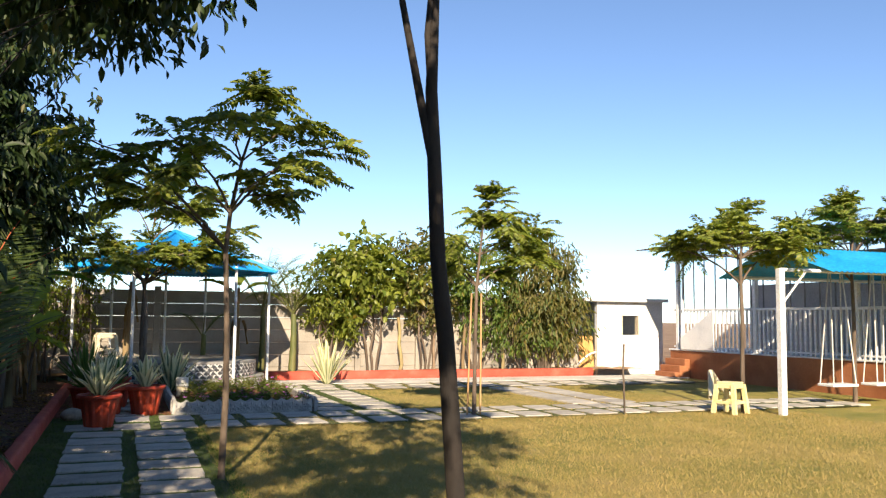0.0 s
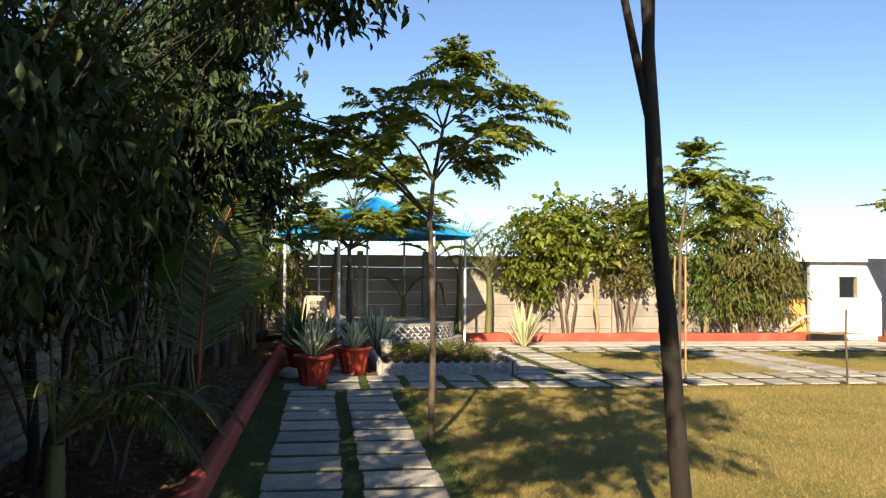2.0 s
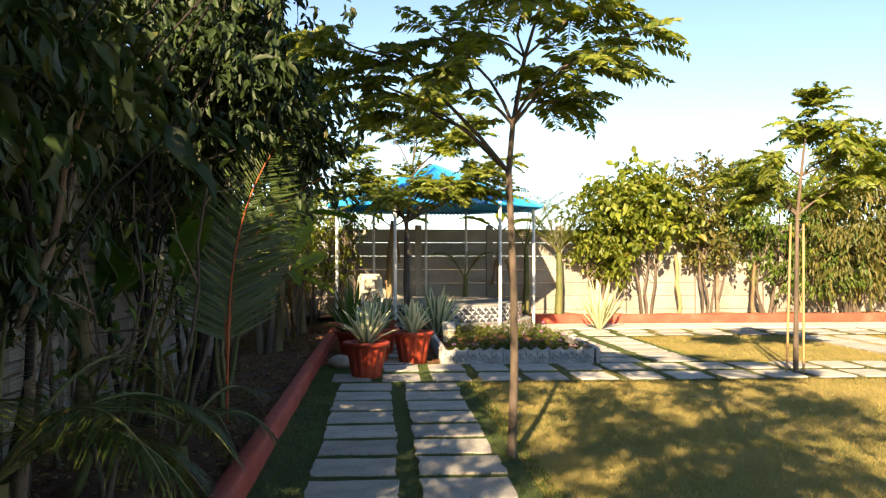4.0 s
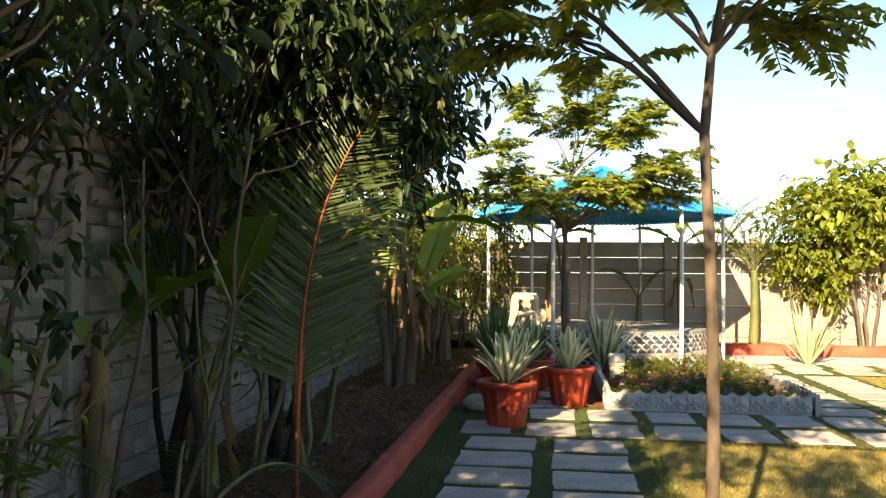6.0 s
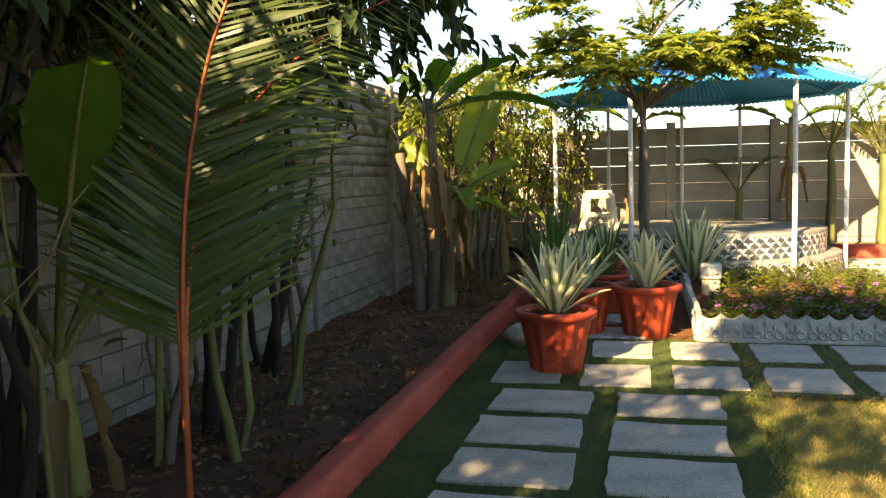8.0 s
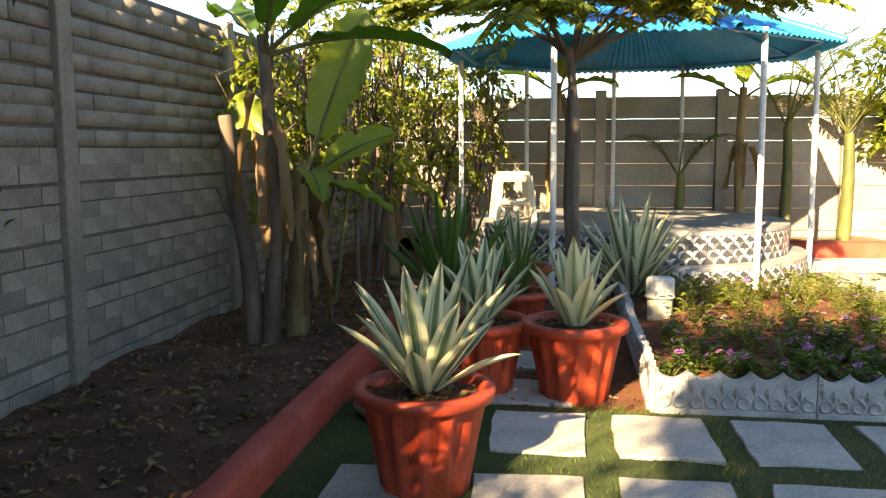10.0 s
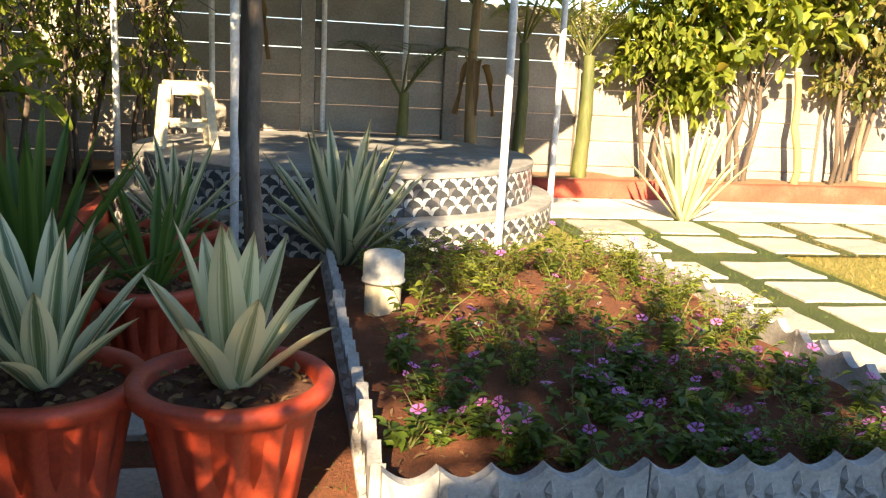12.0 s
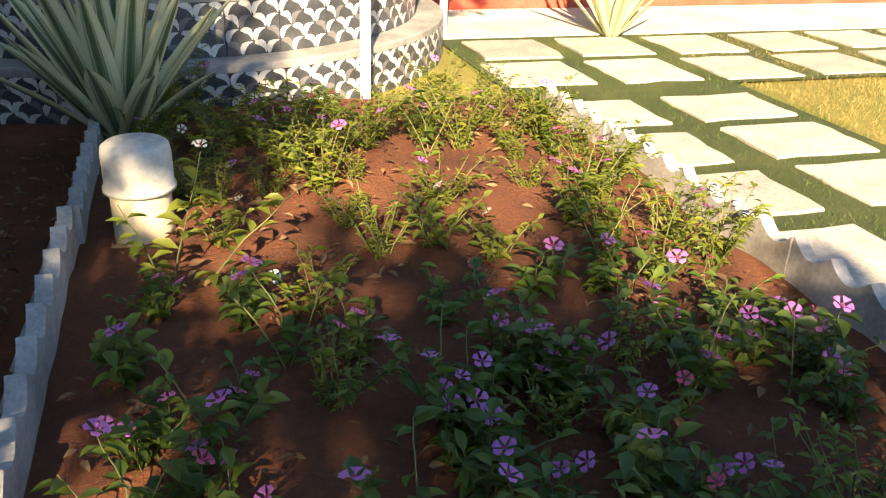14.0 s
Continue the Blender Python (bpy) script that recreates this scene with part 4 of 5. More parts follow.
def sprig(bm, x, y, z, ang, length):
    a = radians(ang)
    d, s = Vector((math.sin(a), 0, math.cos(a))), Vector((math.cos(a), 0, -math.sin(a)))
    o = Vector((x, y, z))
    v = [bm.verts.new(o + d * length * f + s * length * g + Vector((0, -h, 0))) for f, g, h in ((0, 0, 0), (0.55, 0.2, 0), (1, 0, 0.002), (0.55, -0.2, 0), (0.55, 0, 0.022))]
    for k in range(4):
        bm.faces.new((v[k], v[(k + 1) % 4], v[4]))


X0, X1, Y0, Y1 = BED
bed = thing("flower_bed_edging", "scalloped grey cast-concrete edging round the flower bed", "edging")
long_panel, short_panel = edging_panel(0.634, 4), edging_panel(0.162, 1)
part("edging_panel", short_panel, parent=bed).matrix_basis = pose(X0 + 0.002, Y0, 0)
for k in range(3):
    part("edging_panel", long_panel, parent=bed).matrix_basis = pose(X0 + 0.166 + 0.638 * k, Y0 + random.uniform(-0.006, 0.006), 0, random.uniform(-1.5, 1.5), 0, random.uniform(-0.4, 0.4))
for k in range(5):
    part("edging_panel", long_panel, parent=bed).matrix_basis = pose(X0, Y0 + 0.03 + 0.638 * (k + 1), 0, random.uniform(-2, 2), 0, -90 + random.uniform(-1, 1))
    part("edging_panel", long_panel, parent=bed).matrix_basis = pose(X1, Y0 - 0.02 + 0.638 * k, 0, random.uniform(-2, 2), 0, 90 + random.uniform(-1, 1))

bed_soil = sheet("flower_bed_soil", X0 + 0.01, X1 - 0.01, Y0 + 0.01, Y1, 0.08, 0.05, 0.05, M_SOIL, 9, "red-brown garden soil in the flower bed", "soil",
                 lambda X, Y: 0.10 * np.clip(1 - ((X - 2.2) / 1.3) ** 2, 0, 1) * np.clip(1 - ((Y - 15.2) / 2.0) ** 2, 0, 1))


def bed_z(x, y):
    return 0.075 + 0.10 * max(0, 1 - ((x - 2.2) / 1.3) ** 2) * max(0, 1 - ((y - 15.2) / 2.0) ** 2)


pot_soil = sheet("soil_patch", KERB_X1 - 0.02, X0 - 0.03, 13.12, 16.95, 0.012, 0.08, 0.016, M_SOIL, 12, "bare red-brown soil among the pots", "soil")
bollard = thing("bollard_lamp", "round-topped white bollard lamp in the flower bed", "bollard lamp", pose(1.39, 15.17, 0.0))
part("post", tube_mesh("post", [([(0, 0, 0), (0, 0, 0.30)], 0.092)], M_CREAM, 24), parent=bollard, label="pale beige post")
cap_bm = bmesh.new()
prof = [(0.0, 0.45), (0.085, 0.448), (0.100, 0.437), (0.104, 0.415), (0.104, 0.315), (0.110, 0.31), (0.110, 0.298), (0.09, 0.296)]
rows = [[cap_bm.verts.new((max(r, 0.0005) * math.cos(k * math.pi / 14), max(r, 0.0005) * math.sin(k * math.pi / 14), z)) for k in range(28)] for r, z in prof]
for p, q in zip(rows, rows[1:]):
    for k in range(28):
        cap_bm.faces.new((p[k], p[(k + 1) % 28], q[(k + 1) % 28], q[k]))
part("cap", cap_bm, M_BOLLARD, bollard, "white cap", smooth=True)


# ---- flower plants ----
def flower_mesh(mat, r):
    v, f = [(0, 0, 0)], []
    for k in range(5):
        a = 2 * math.pi * k / 5
        b = len(v)
        for da, rr, z in ((-0.16, 0.35, 0.004), (-0.52, 0.82, 0.012), (-0.25, 1.0, 0.008), (0.25, 1.0, 0.008), (0.52, 0.82, 0.012), (0.16, 0.35, 0.004)):
            v.append((r * rr * math.sin(a + da), r * rr * math.cos(a + da), z + (0.003 if k % 2 else 0)))
        f += [(0, b, b + 5, b + 5), (b, b + 1, b + 4, b + 5), (b + 1, b + 2, b + 3, b + 4)]
    tri = np.array([q[:3] for q in f if q[2] == q[3]])
    quad = np.array([q for q in f if q[2] != q[3]])
    return fast_mesh("petals", np.array(v), [tri, quad], mat)


EYE_ME = mesh_of("flower_eye", soil_disc(0.005, 0.006, 1, M_EYE, 0.0), M_EYE)
FLOWERS = {k: flower_mesh(m, r) for k, m, r in (("pink", M_PINK, 0.030), ("rose", M_ROSE, 0.024), ("white", M_WHITEPETAL, 0.022))}


def flowering_plant(label, height, stems, leaf, n_leaf, colour, flowers, seed, mat, m, width=0.45, category="flower plant", name="flowering_plant"):
    rng = np.random.RandomState(seed)
    t = thing(name, label, category, m)
    lines, pos, al = [], [], []
    for k in range(stems):
        a, sp = rng.uniform(0, 6.28), rng.uniform(0.2, 0.9) * height
        top = np.array([math.cos(a) * sp, math.sin(a) * sp, height * rng.uniform(0.7, 1.05)])
        ln = curve_line((rng.normal(0, 0.012), rng.normal(0, 0.012), -0.05), top, (0, 0, 0.1 * height), 7, 0.004, rng)
        lines.append((ln, np.linspace(0.003, 0.0015, 7)))
        for q in range(n_leaf):
            f = rng.uniform(0.12, 1.0)
            i = min(int(f * 6), 5)
            p = ln[i] * (1 - (f * 6 - i)) + ln[i + 1] * (f * 6 - i)
            b = rng.uniform(0, 6.28)
            pos.append(p)
            al.append((math.cos(b), math.sin(b), rng.uniform(-0.15, 0.6)))
        if k < flowers:
            fl = part("flower", FLOWERS[colour], parent=t)
            fl.matrix_basis = pose(*(ln[-1] + (0, 0, 0.015)), rng.uniform(5, 55), rng.uniform(-20, 20), rng.uniform(-60, 60))
            part("flower_eye", EYE_ME, parent=fl)
    part("stem", tube_mesh("stem", lines, M_STEMGREEN, 5), parent=t)
    part("foliage", leaves_mesh("foliage", np.array(pos), np.array(al), np.tile((0, 0, 1.0), (len(pos), 1)) + rng.normal(0, 0.25, (len(pos), 3)), leaf * rng.uniform(0.6, 1.2, len(pos)), mat, width), parent=t)
    return t


protos = []
for k, (lab, hh, st, lf, nl, colr, fl, mt, wd) in enumerate((
        ("low periwinkle with glossy leaves and pink flowers", 0.17, 7, 0.058, 12, "pink", 2, M_LEAF_MID, 0.5),
        ("spreading periwinkle with pink flowers", 0.14, 8, 0.062, 11, "pink", 1, M_LEAF_MID, 0.48),
        ("tall periwinkle with one pink flower", 0.25, 3, 0.065, 12, "pink", 1, M_LEAF_MID, 0.5),
        ("small green bedding plant with white flowers", 0.18, 7, 0.05, 13, "white", 1, M_LEAF_YOUNG, 0.42),
        ("fine-leaved yellow-green bedding plant", 0.19, 12, 0.034, 17, "pink", 0, M_LEAF_YOUNG, 0.34),
        ("bushy yellow-green bedding shrub with pale pink flowers", 0.27, 15, 0.042, 20, "pink", 1, M_LEAF_YOUNG, 0.36),
        ("leafy bedding plant with a red flower", 0.19, 6, 0.055, 13, "rose", 1, M_LEAF_MID, 0.45))):
    protos.append(flowering_plant(lab, hh, st, lf, nl, colr, fl, 60 + k, mt, pose(X0 + 0.45 + 0.22 * k, Y0 + 0.25, bed_z(X0 + 0.45 + 0.22 * k, Y0 + 0.25), 0, 0, 40 * k), wd))
    protos[-1].scale = (0.8, 0.8, 0.8)
    tagged(protos[-1], group="flower bed plants")
rng_bed = np.random.RandomState(21)
spots = []
while len(spots) < 100:
    x, y = rng_bed.uniform(X0 + 0.12, X1 - 0.12), rng_bed.uniform(Y0 + 0.14, Y1 - 0.05)
    if (x - 1.39) ** 2 + (y - 15.25) ** 2 < 0.05 or any((x - a) ** 2 + (y - b) ** 2 < 0.022 for a, b in spots):
        continue
    if 1.7 < x < 2.6 and 14.3 < y < 15.6 and rng_bed.random() < 0.6:
        continue
    if x < 1.75 and y < 15.9 and rng_bed.random() < 0.55:
        continue
    spots.append((x, y))
for x, y in spots:
    near = (y - Y0) / (Y1 - Y0)
    pick = rng_bed.choice(7, p=np.array([0.26, 0.22, 0.2, 0.08, 0.1, 0.06, 0.08]) if near < 0.42 else np.array([0.04, 0.04, 0.04, 0.16, 0.36, 0.32, 0.04]))
    s = rng_bed.uniform(0.65, 1.0)
    c = copy_thing(protos[pick], pose(x, y, bed_z(x, y), 0, 0, rng_bed.uniform(0, 360)))
    c.scale = (s, s, s * rng_bed.uniform(0.85, 1.15))
for k in range(30):
    x, y = X0 + 0.2 + 1.8 * rng_bed.random(), Y0 + 0.16 + 0.75 * rng_bed.random()
    s = rng_bed.uniform(0.7, 1.0)
    c = copy_thing(protos[(0, 0, 1, 2)[k % 4]], pose(x, y, bed_z(x, y), 0, 0, rng_bed.uniform(0, 360)))
    c.scale = (s, s, s)
flowering_plant("small sapling with a bare stalk and leafy head", 0.42, 3, 0.075, 16, "white", 1, 90, M_LEAF_YOUNG, pose(1.47, 14.75, 0.09), 0.42, "sapling", "sapling")

rng_l = np.random.RandomState(31)
for count, (lx0, lx1, ly0, ly1), lift, words in ((900, (KERB_X1 + 0.05, X0 - 0.08, 13.2, 16.6), None, "dry leaf scraps and clods among the pots"), (700, (X0 + 0.08, X1 - 0.08, Y0 + 0.08, Y1 - 0.3), bed_z, "dry twigs and leaf scraps on the flower bed")):
    lp = np.stack([rng_l.uniform(lx0, lx1, count), rng_l.uniform(ly0, ly1, count), np.full(count, 0.03)], 1)
    if lift:
        lp[:, 2] = [lift(a, b) + 0.022 for a, b in lp[:, :2]]
    tagged(new("leaf_litter", leaves_mesh("leaf_litter", lp, rng_l.normal(0, 1, (count, 3)) * (1, 1, 0.25), rng_l.normal(0, 0.5, (count, 3)) + (0, 0, 1), rng_l.uniform(0.015, 0.06, count), M_LEAF_DRY, 0.35)), words, "leaf litter", kind="stuff")

# ---- pots ----
potted("variegated agave in a fluted terracotta-red pot by the path", 0.14, 12.09, 0.255, 0.45, 31, lambda t, z: agave_parts(t, 20, 0.58, 5, M_AGAVE, 0.105, z, 0.62))
potted("variegated agave in a terracotta-red pot behind another pot", 0.22, 13.52, 0.255, 0.44, 32, lambda t, z: agave_parts(t, 18, 0.52, 6, M_AGAVE, 0.095, z, 0.66))
potted("pale agave in a sunlit fluted terracotta-red pot beside the flower bed", 0.75, 13.47, 0.265, 0.45, 33, lambda t, z: agave_parts(t, 15, 0.52, 7, M_AGAVE_PALE, 0.11, z, 0.70))
potted("agave in a terracotta-red pot near the platform", 0.30, 15.9, 0.25, 0.42, 35, lambda t, z: agave_parts(t, 20, 0.55, 9, M_AGAVE, 0.07, z, 0.6))
potted("empty-looking terracotta-red pot with strap leaves", 0.34, 14.75, 0.22, 0.40, 36, lambda t, z: agave_parts(t, 14, 0.55, 10, M_LILY, 0.05, z, 0.55))
potted("strap-leaved lily in a fluted terracotta-red pot", -0.12, 14.65, 0.24, 0.36, 37, lambda t, z: agave_parts(t, 34, 0.85, 12, M_LILY, 0.075, z, 0.42))
big_agave = thing("agave_plant", "large upright variegated agave at the flower bed corner", "agave", pose(1.27, 16.25, 0.10))
agave_parts(big_agave, 32, 0.92, 15, M_AGAVE, 0.115, 0, 0.66)
far_agave = thing("agave_plant", "tall pale agave at the edge of the concrete walk", "agave", pose(4.72, 18.62, 0.0))
agave_parts(far_agave, 26, 1.15, 16, M_AGAVE_PALE, 0.10, 0, 0.72)
tyre = bmesh.new()
bmesh.ops.create_uvsphere(tyre, u_segments=14, v_segments=9, radius=0.16, matrix=Matrix.Translation((-0.22, 13.0, 0.09)) @ Matrix.Diagonal((1, 1, 0.6, 1)))
for v in tyre.verts:
    v.co += Vector((noise.noise(v.co * 6), noise.noise(v.co * 7 + Vector((3, 1, 0))), noise.noise(v.co * 5))) * 0.03
tagged(new("stone", mesh_of("stone", tyre, M_STONE, True)), "rough grey stone beside the kerb", "stone")

# ---- trees on the lawn ----
tr = np.array([(0.16, 0, 0), (0.12, 0, 0.5), (0.085, 0, 0.95), (0.05, 0, 1.38), (0.0, 0, 1.8), (-0.025, 0, 2.3), (-0.05, 0, 2.75), (-0.035, 0, 3.3), (0.0, 0, 4.2)])
pinnate_tree("slender young tree with shade-darkened trunk colour and feathered leaves", 2.0, 4.2, tr, [0.055, 0.052, 0.05, 0.047, 0.043, 0.04, 0.034, 0.026, 0.015], None,
             [((-0.50, 0.02, 4.3), 5), ((-0.12, 0.05, 4.6), 6), ((0.2, 0.1, 4.7), 7), ((-0.7, -0.5, 4.8), 7), ((0.8, -0.5, 4.6), 7), ((-1.0, 0.3, 4.8), 7), ((0.3, 0.6, 4.9), 8), ((0.7, 0.2, 4.8), 8), ((1.2, 0.1, 4.35), 7)], 190, 11, bark=M_BARKSHADED, mat=M_LEAF_MID)
tr = np.array([(0, 0, 0), (0.02, 0, 0.7), (0.015, 0, 1.3), (-0.02, 0, 2.1), (0.01, 0, 2.45), (0.10, 0, 2.95), (0.22, 0, 3.35)])
pinnate_tree("slender young lawn tree with feathered leaves", 1.28, 7.88, tr, [0.034, 0.03, 0.027, 0.024, 0.02, 0.015, 0.009], None,
             [((-0.75, 0.0, 2.55), 3), ((-1.0, 0.2, 2.85), 3), ((-1.35, 0.1, 3.15), 3), ((-0.45, -0.4, 2.75), 4), ((0.95, 0.1, 3.1), 4), ((0.65, -0.35, 2.8), 4), ((0.5, 0.4, 2.65), 4), ((0.75, 0.1, 3.35), 5), ((-0.3, 0.4, 3.1), 5), ((0.0, -0.3, 3.25), 5), ((0.33, 0.0, 3.6), 6), ((-0.5, 0.1, 3.2), 4)], 195, 12)
tr = np.array([(0, 0, 0), (0.01, 0, 0.7), (0.02, 0, 1.4), (0.03, 0, 2.0), (0.08, 0, 2.5), (0.14, 0, 3.0)])
t2 = pinnate_tree("young feathered tree tied to two stakes", 5.50, 12.0, tr, [0.035, 0.03, 0.027, 0.024, 0.02, 0.012], None,
             [((-0.8, 0.1, 2.5), 3), ((-0.5, -0.4, 2.75), 4), ((0.9, 0.1, 2.7), 4), ((0.5, -0.4, 2.95), 5), ((0.3, 0.4, 3.15), 5), ((-0.3, 0.5, 2.5), 3), ((0.9, -0.3, 2.45), 3), ((0.3, 0.0, 3.45), 5), ((-0.5, 0.2, 2.2), 3), ((0.6, 0.3, 2.25), 3), ((1.1, 0.0, 2.9), 4)], 290, 13)
for dx, tx in ((-0.10, -0.02), (0.12, 0.10)):
    part("stake", tube_mesh("stake", [([(dx, 0.03, 0), (tx + dx * 0.2, 0.03, 1.9)], 0.016)], M_STAKE, 7), parent=t2, label="bamboo stake")
tr = np.array([(0, 0, 0), (0.0, 0, 0.7), (0.02, 0, 1.4), (0.0, 0, 2.0), (0.0, 0, 2.4), (0.05, 0, 2.7)])
pinnate_tree("flat-crowned young feathered tree by the swing", 10.02, 11.3, tr * (1, 1, 1.06), [0.04, 0.036, 0.033, 0.03, 0.026, 0.02], None,
             [((-1.3, 0.1, 2.7), 3), ((-0.9, -0.5, 2.95), 4), ((1.2, 0.1, 2.75), 4), ((0.7, -0.5, 3.0), 4), ((0.2, 0.6, 3.1), 5), ((-0.5, 0.6, 2.7), 4), ((0.5, -0.7, 2.65), 4), ((-0.3, -0.2, 3.15), 5), ((1.0, 0.5, 2.6), 3), ((-1.2, -0.3, 2.9), 4), ((0.1, 0.0, 3.35), 5)], 340, 14, droop=0.25)
pinnate_tree("young feathered tree behind the swing", 13.5, 12.3, tr * (1, 1, 1.15), [0.045, 0.04, 0.036, 0.03, 0.026, 0.02], None,
             [((-1.2, 0.1, 3.3), 3), ((-0.9, -0.5, 3.5), 4), ((1.2, 0.1, 3.4), 4), ((0.7, -0.5, 3.7), 4), ((0.2, 0.6, 3.8), 5), ((-0.5, 0.6, 3.3), 4), ((-0.3, -0.2, 3.8), 5)], 300, 15, droop=0.25)
stick = tagged(new("stake", tube_mesh("stake", [(curve_line((7.95, 11.62, -0.02), (7.97, 11.62, 1.12), (0.01, 0, 0), 6, 0.004), 0.016)], M_BARK, 7)), "bare brown stick planted in the lawn", "stake")
tr = np.array([(0, 0, 0), (-0.03, 0.02, 0.5), (-0.06, 0.03, 1.0), (-0.05, 0.05, 1.6), (-0.03, 0.06, 2.05), (0.06, 0.1, 2.8)])
tg = pinnate_tree("rough-barked young tree with a leaning stake before the gazebo", 0.76, 15.35, tr, [0.036, 0.034, 0.034, 0.032, 0.028, 0.016], None,
             [((-1.2, 0.1, 2.5), 4), ((-0.9, -0.4, 3.1), 4), ((1.0, -0.1, 2.5), 4), ((1.5, 0.2, 2.55), 4), ((0.8, -0.5, 3.3), 5), ((0.2, 0.5, 3.7), 5), ((-0.6, 0.3, 3.8), 5), ((1.6, -0.2, 3.0), 4), ((0.3, -0.7, 2.45), 4), ((0.1, 0.0, 4.0), 5), ((1.1, 0.2, 3.6), 5), ((-0.4, -0.6, 2.3), 4), ((0.6, 0.1, 4.0), 5), ((-0.9, 0.3, 2.8), 4), ((1.2, -0.4, 2.8), 4)], 560, 18, mat=M_LEAF_YOUNG, droop=0.3)
part("stake", tube_mesh("stake", [(curve_line((0.085, -0.78, 0), (-0.03, 0.02, 2.1), (0, 0, 0), 8, 0.008), 0.032)], M_BARK, 8), parent=tg, label="rough wooden stake")

# ---- planted bed along the left wall ----
def trunk_line(h, lean, r0, r1, seed, n=9, x=0.0, y=0.0):
    rng = np.random.RandomState(seed)
    return curve_line((x, y, -0.05), (x + lean[0], y + lean[1], h), (0, 0, 0), n, 0.022, rng), np.linspace(r0, r1, n)


DENSE = "dense dark-leaved tree overhanging the planted bed, seen or added for shade"
for k, (x, y, blobs, n, cl) in enumerate((
        # high last lump of this and the next tree added to shade bed and platform
        (-1.80, 6.5, [((-0.1, 0.0, 2.75), (0.5, 1.2, 0.7)), ((-0.05, 0.0, 1.9), (0.33, 1.2, 0.7)), ((1.80, -0.05, 4.1), (0.72, 1.0, 0.42))], 11000, 115),
        (-1.80, 9.1, [((-0.1, 0.0, 3.0), (0.5, 1.4, 0.9)), ((-0.1, 0.3, 2.0), (0.25, 0.9, 0.4)), ((0.7, 0.6, 3.1), (0.75, 1.3, 0.45)), ((1.0, -0.1, 4.25), (0.65, 0.9, 0.4))], 11000, 110),
        (-1.85, 11.6, [((0.1, -0.3, 2.5), (0.45, 1.0, 0.5)), ((1.05, -1.3, 2.55), (0.5, 1.0, 0.55))], 6000, 58),
        (-1.5, 10.2, [((0.55, 0.3, 3.95), (0.78, 1.4, 0.9)), ((-0.1, -0.2, 4.2), (1.0, 1.4, 0.7)), ((0.75, 0.3, 3.1), (0.5, 1.1, 0.55))], 10000, 90),
        # its four high lumps sit above view, added to shade path and bed
        (-1.6, 4.4, [((0.1, 0.1, 2.1), (0.7, 1.3, 0.5)), ((-0.3, 0.3, 1.6), (0.4, 1.2, 0.7)), ((0.95, -0.55, 3.45), (1.0, 0.8, 0.32)), ((0.2, -0.2, 3.4), (0.7, 0.95, 0.36)), ((1.35, 0.9, 3.85), (0.9, 0.95, 0.38)), ((2.3, 0.6, 4.4), (0.7, 0.9, 0.3))], 14000, 150),
        # this tree and the two below stand out of view, added to cast shade
        (-1.5, 1.0, [((-0.1, -0.3, 3.1), (0.8, 1.0, 0.75)), ((0.0, 1.3, 3.6), (0.6, 1.1, 0.55)), ((1.9, -0.5, 3.9), (1.1, 1.5, 0.42)), ((2.2, 1.4, 4.1), (1.0, 1.1, 0.36)), ((3.2, 0.2, 4.6), (0.9, 1.2, 0.32))], 13000, 130),
        (-1.5, -2.2, [((0.2, 0, 2.8), (1.1, 1.5, 1.2))], 4500, 50),
        (-1.4, -5.6, [((0.3, 0, 2.9), (1.3, 1.6, 1.3))], 4500, 50))):
    trunks = [trunk_line(2.5, (0.1, 0.1), 0.045, 0.02, 40 + k), trunk_line(2.3, (0.25, -0.3), 0.03, 0.015, 50 + k, x=0.12, y=-0.1), trunk_line(2.1, (-0.2, 0.4), 0.028, 0.014, 70 + k, x=-0.1, y=0.15)]
    tagged(bushy_tree(DENSE, x, y, trunks, blobs, n, 0.135, M_LEAF_DARK, 100 + k, bark=M_BARKSHADED, width=0.38, droop=0.75, z=0.05, clumps=cl), group="hedge trees")
for k, (x, y, h) in enumerate(((-1.7, 15.7, 2.3), (-1.35, 17.0, 2.6), (-1.5, 18.6, 2.6), (-1.2, 20.0, 2.4), (-0.6, 20.3, 2.5))):
    trunks = [trunk_line(h, (0.1 + 0.1 * q, 0.25 * (q - 1)), 0.03, 0.014, 140 + 7 * k + q, x=0.07 * q, y=0.06 * (q - 1)) for q in range(3)]
    tagged(bushy_tree("thin many-stemmed shrub with yellow-green leaves by the wall", x, y, trunks, [((0.1, 0, h * 0.85), (0.55, 0.9, 0.7)), ((0.1, 0.1, h * 0.5), (0.35, 0.6, 0.5))], 1700, 0.085, M_LEAF_YOUNG, 160 + k, width=0.5, category="shrub", name="shrub", z=0.05), group="wall shrubs")
tw = thing("tree", "bare pale forked sapling in the planted bed", "tree", pose(-1.55, 6.25, 0.05))
part("trunk", tube_mesh("trunk", [trunk_line(3.0, (0.0, 0.1), 0.035, 0.018, 201)], M_TWIG, 9), parent=tw)
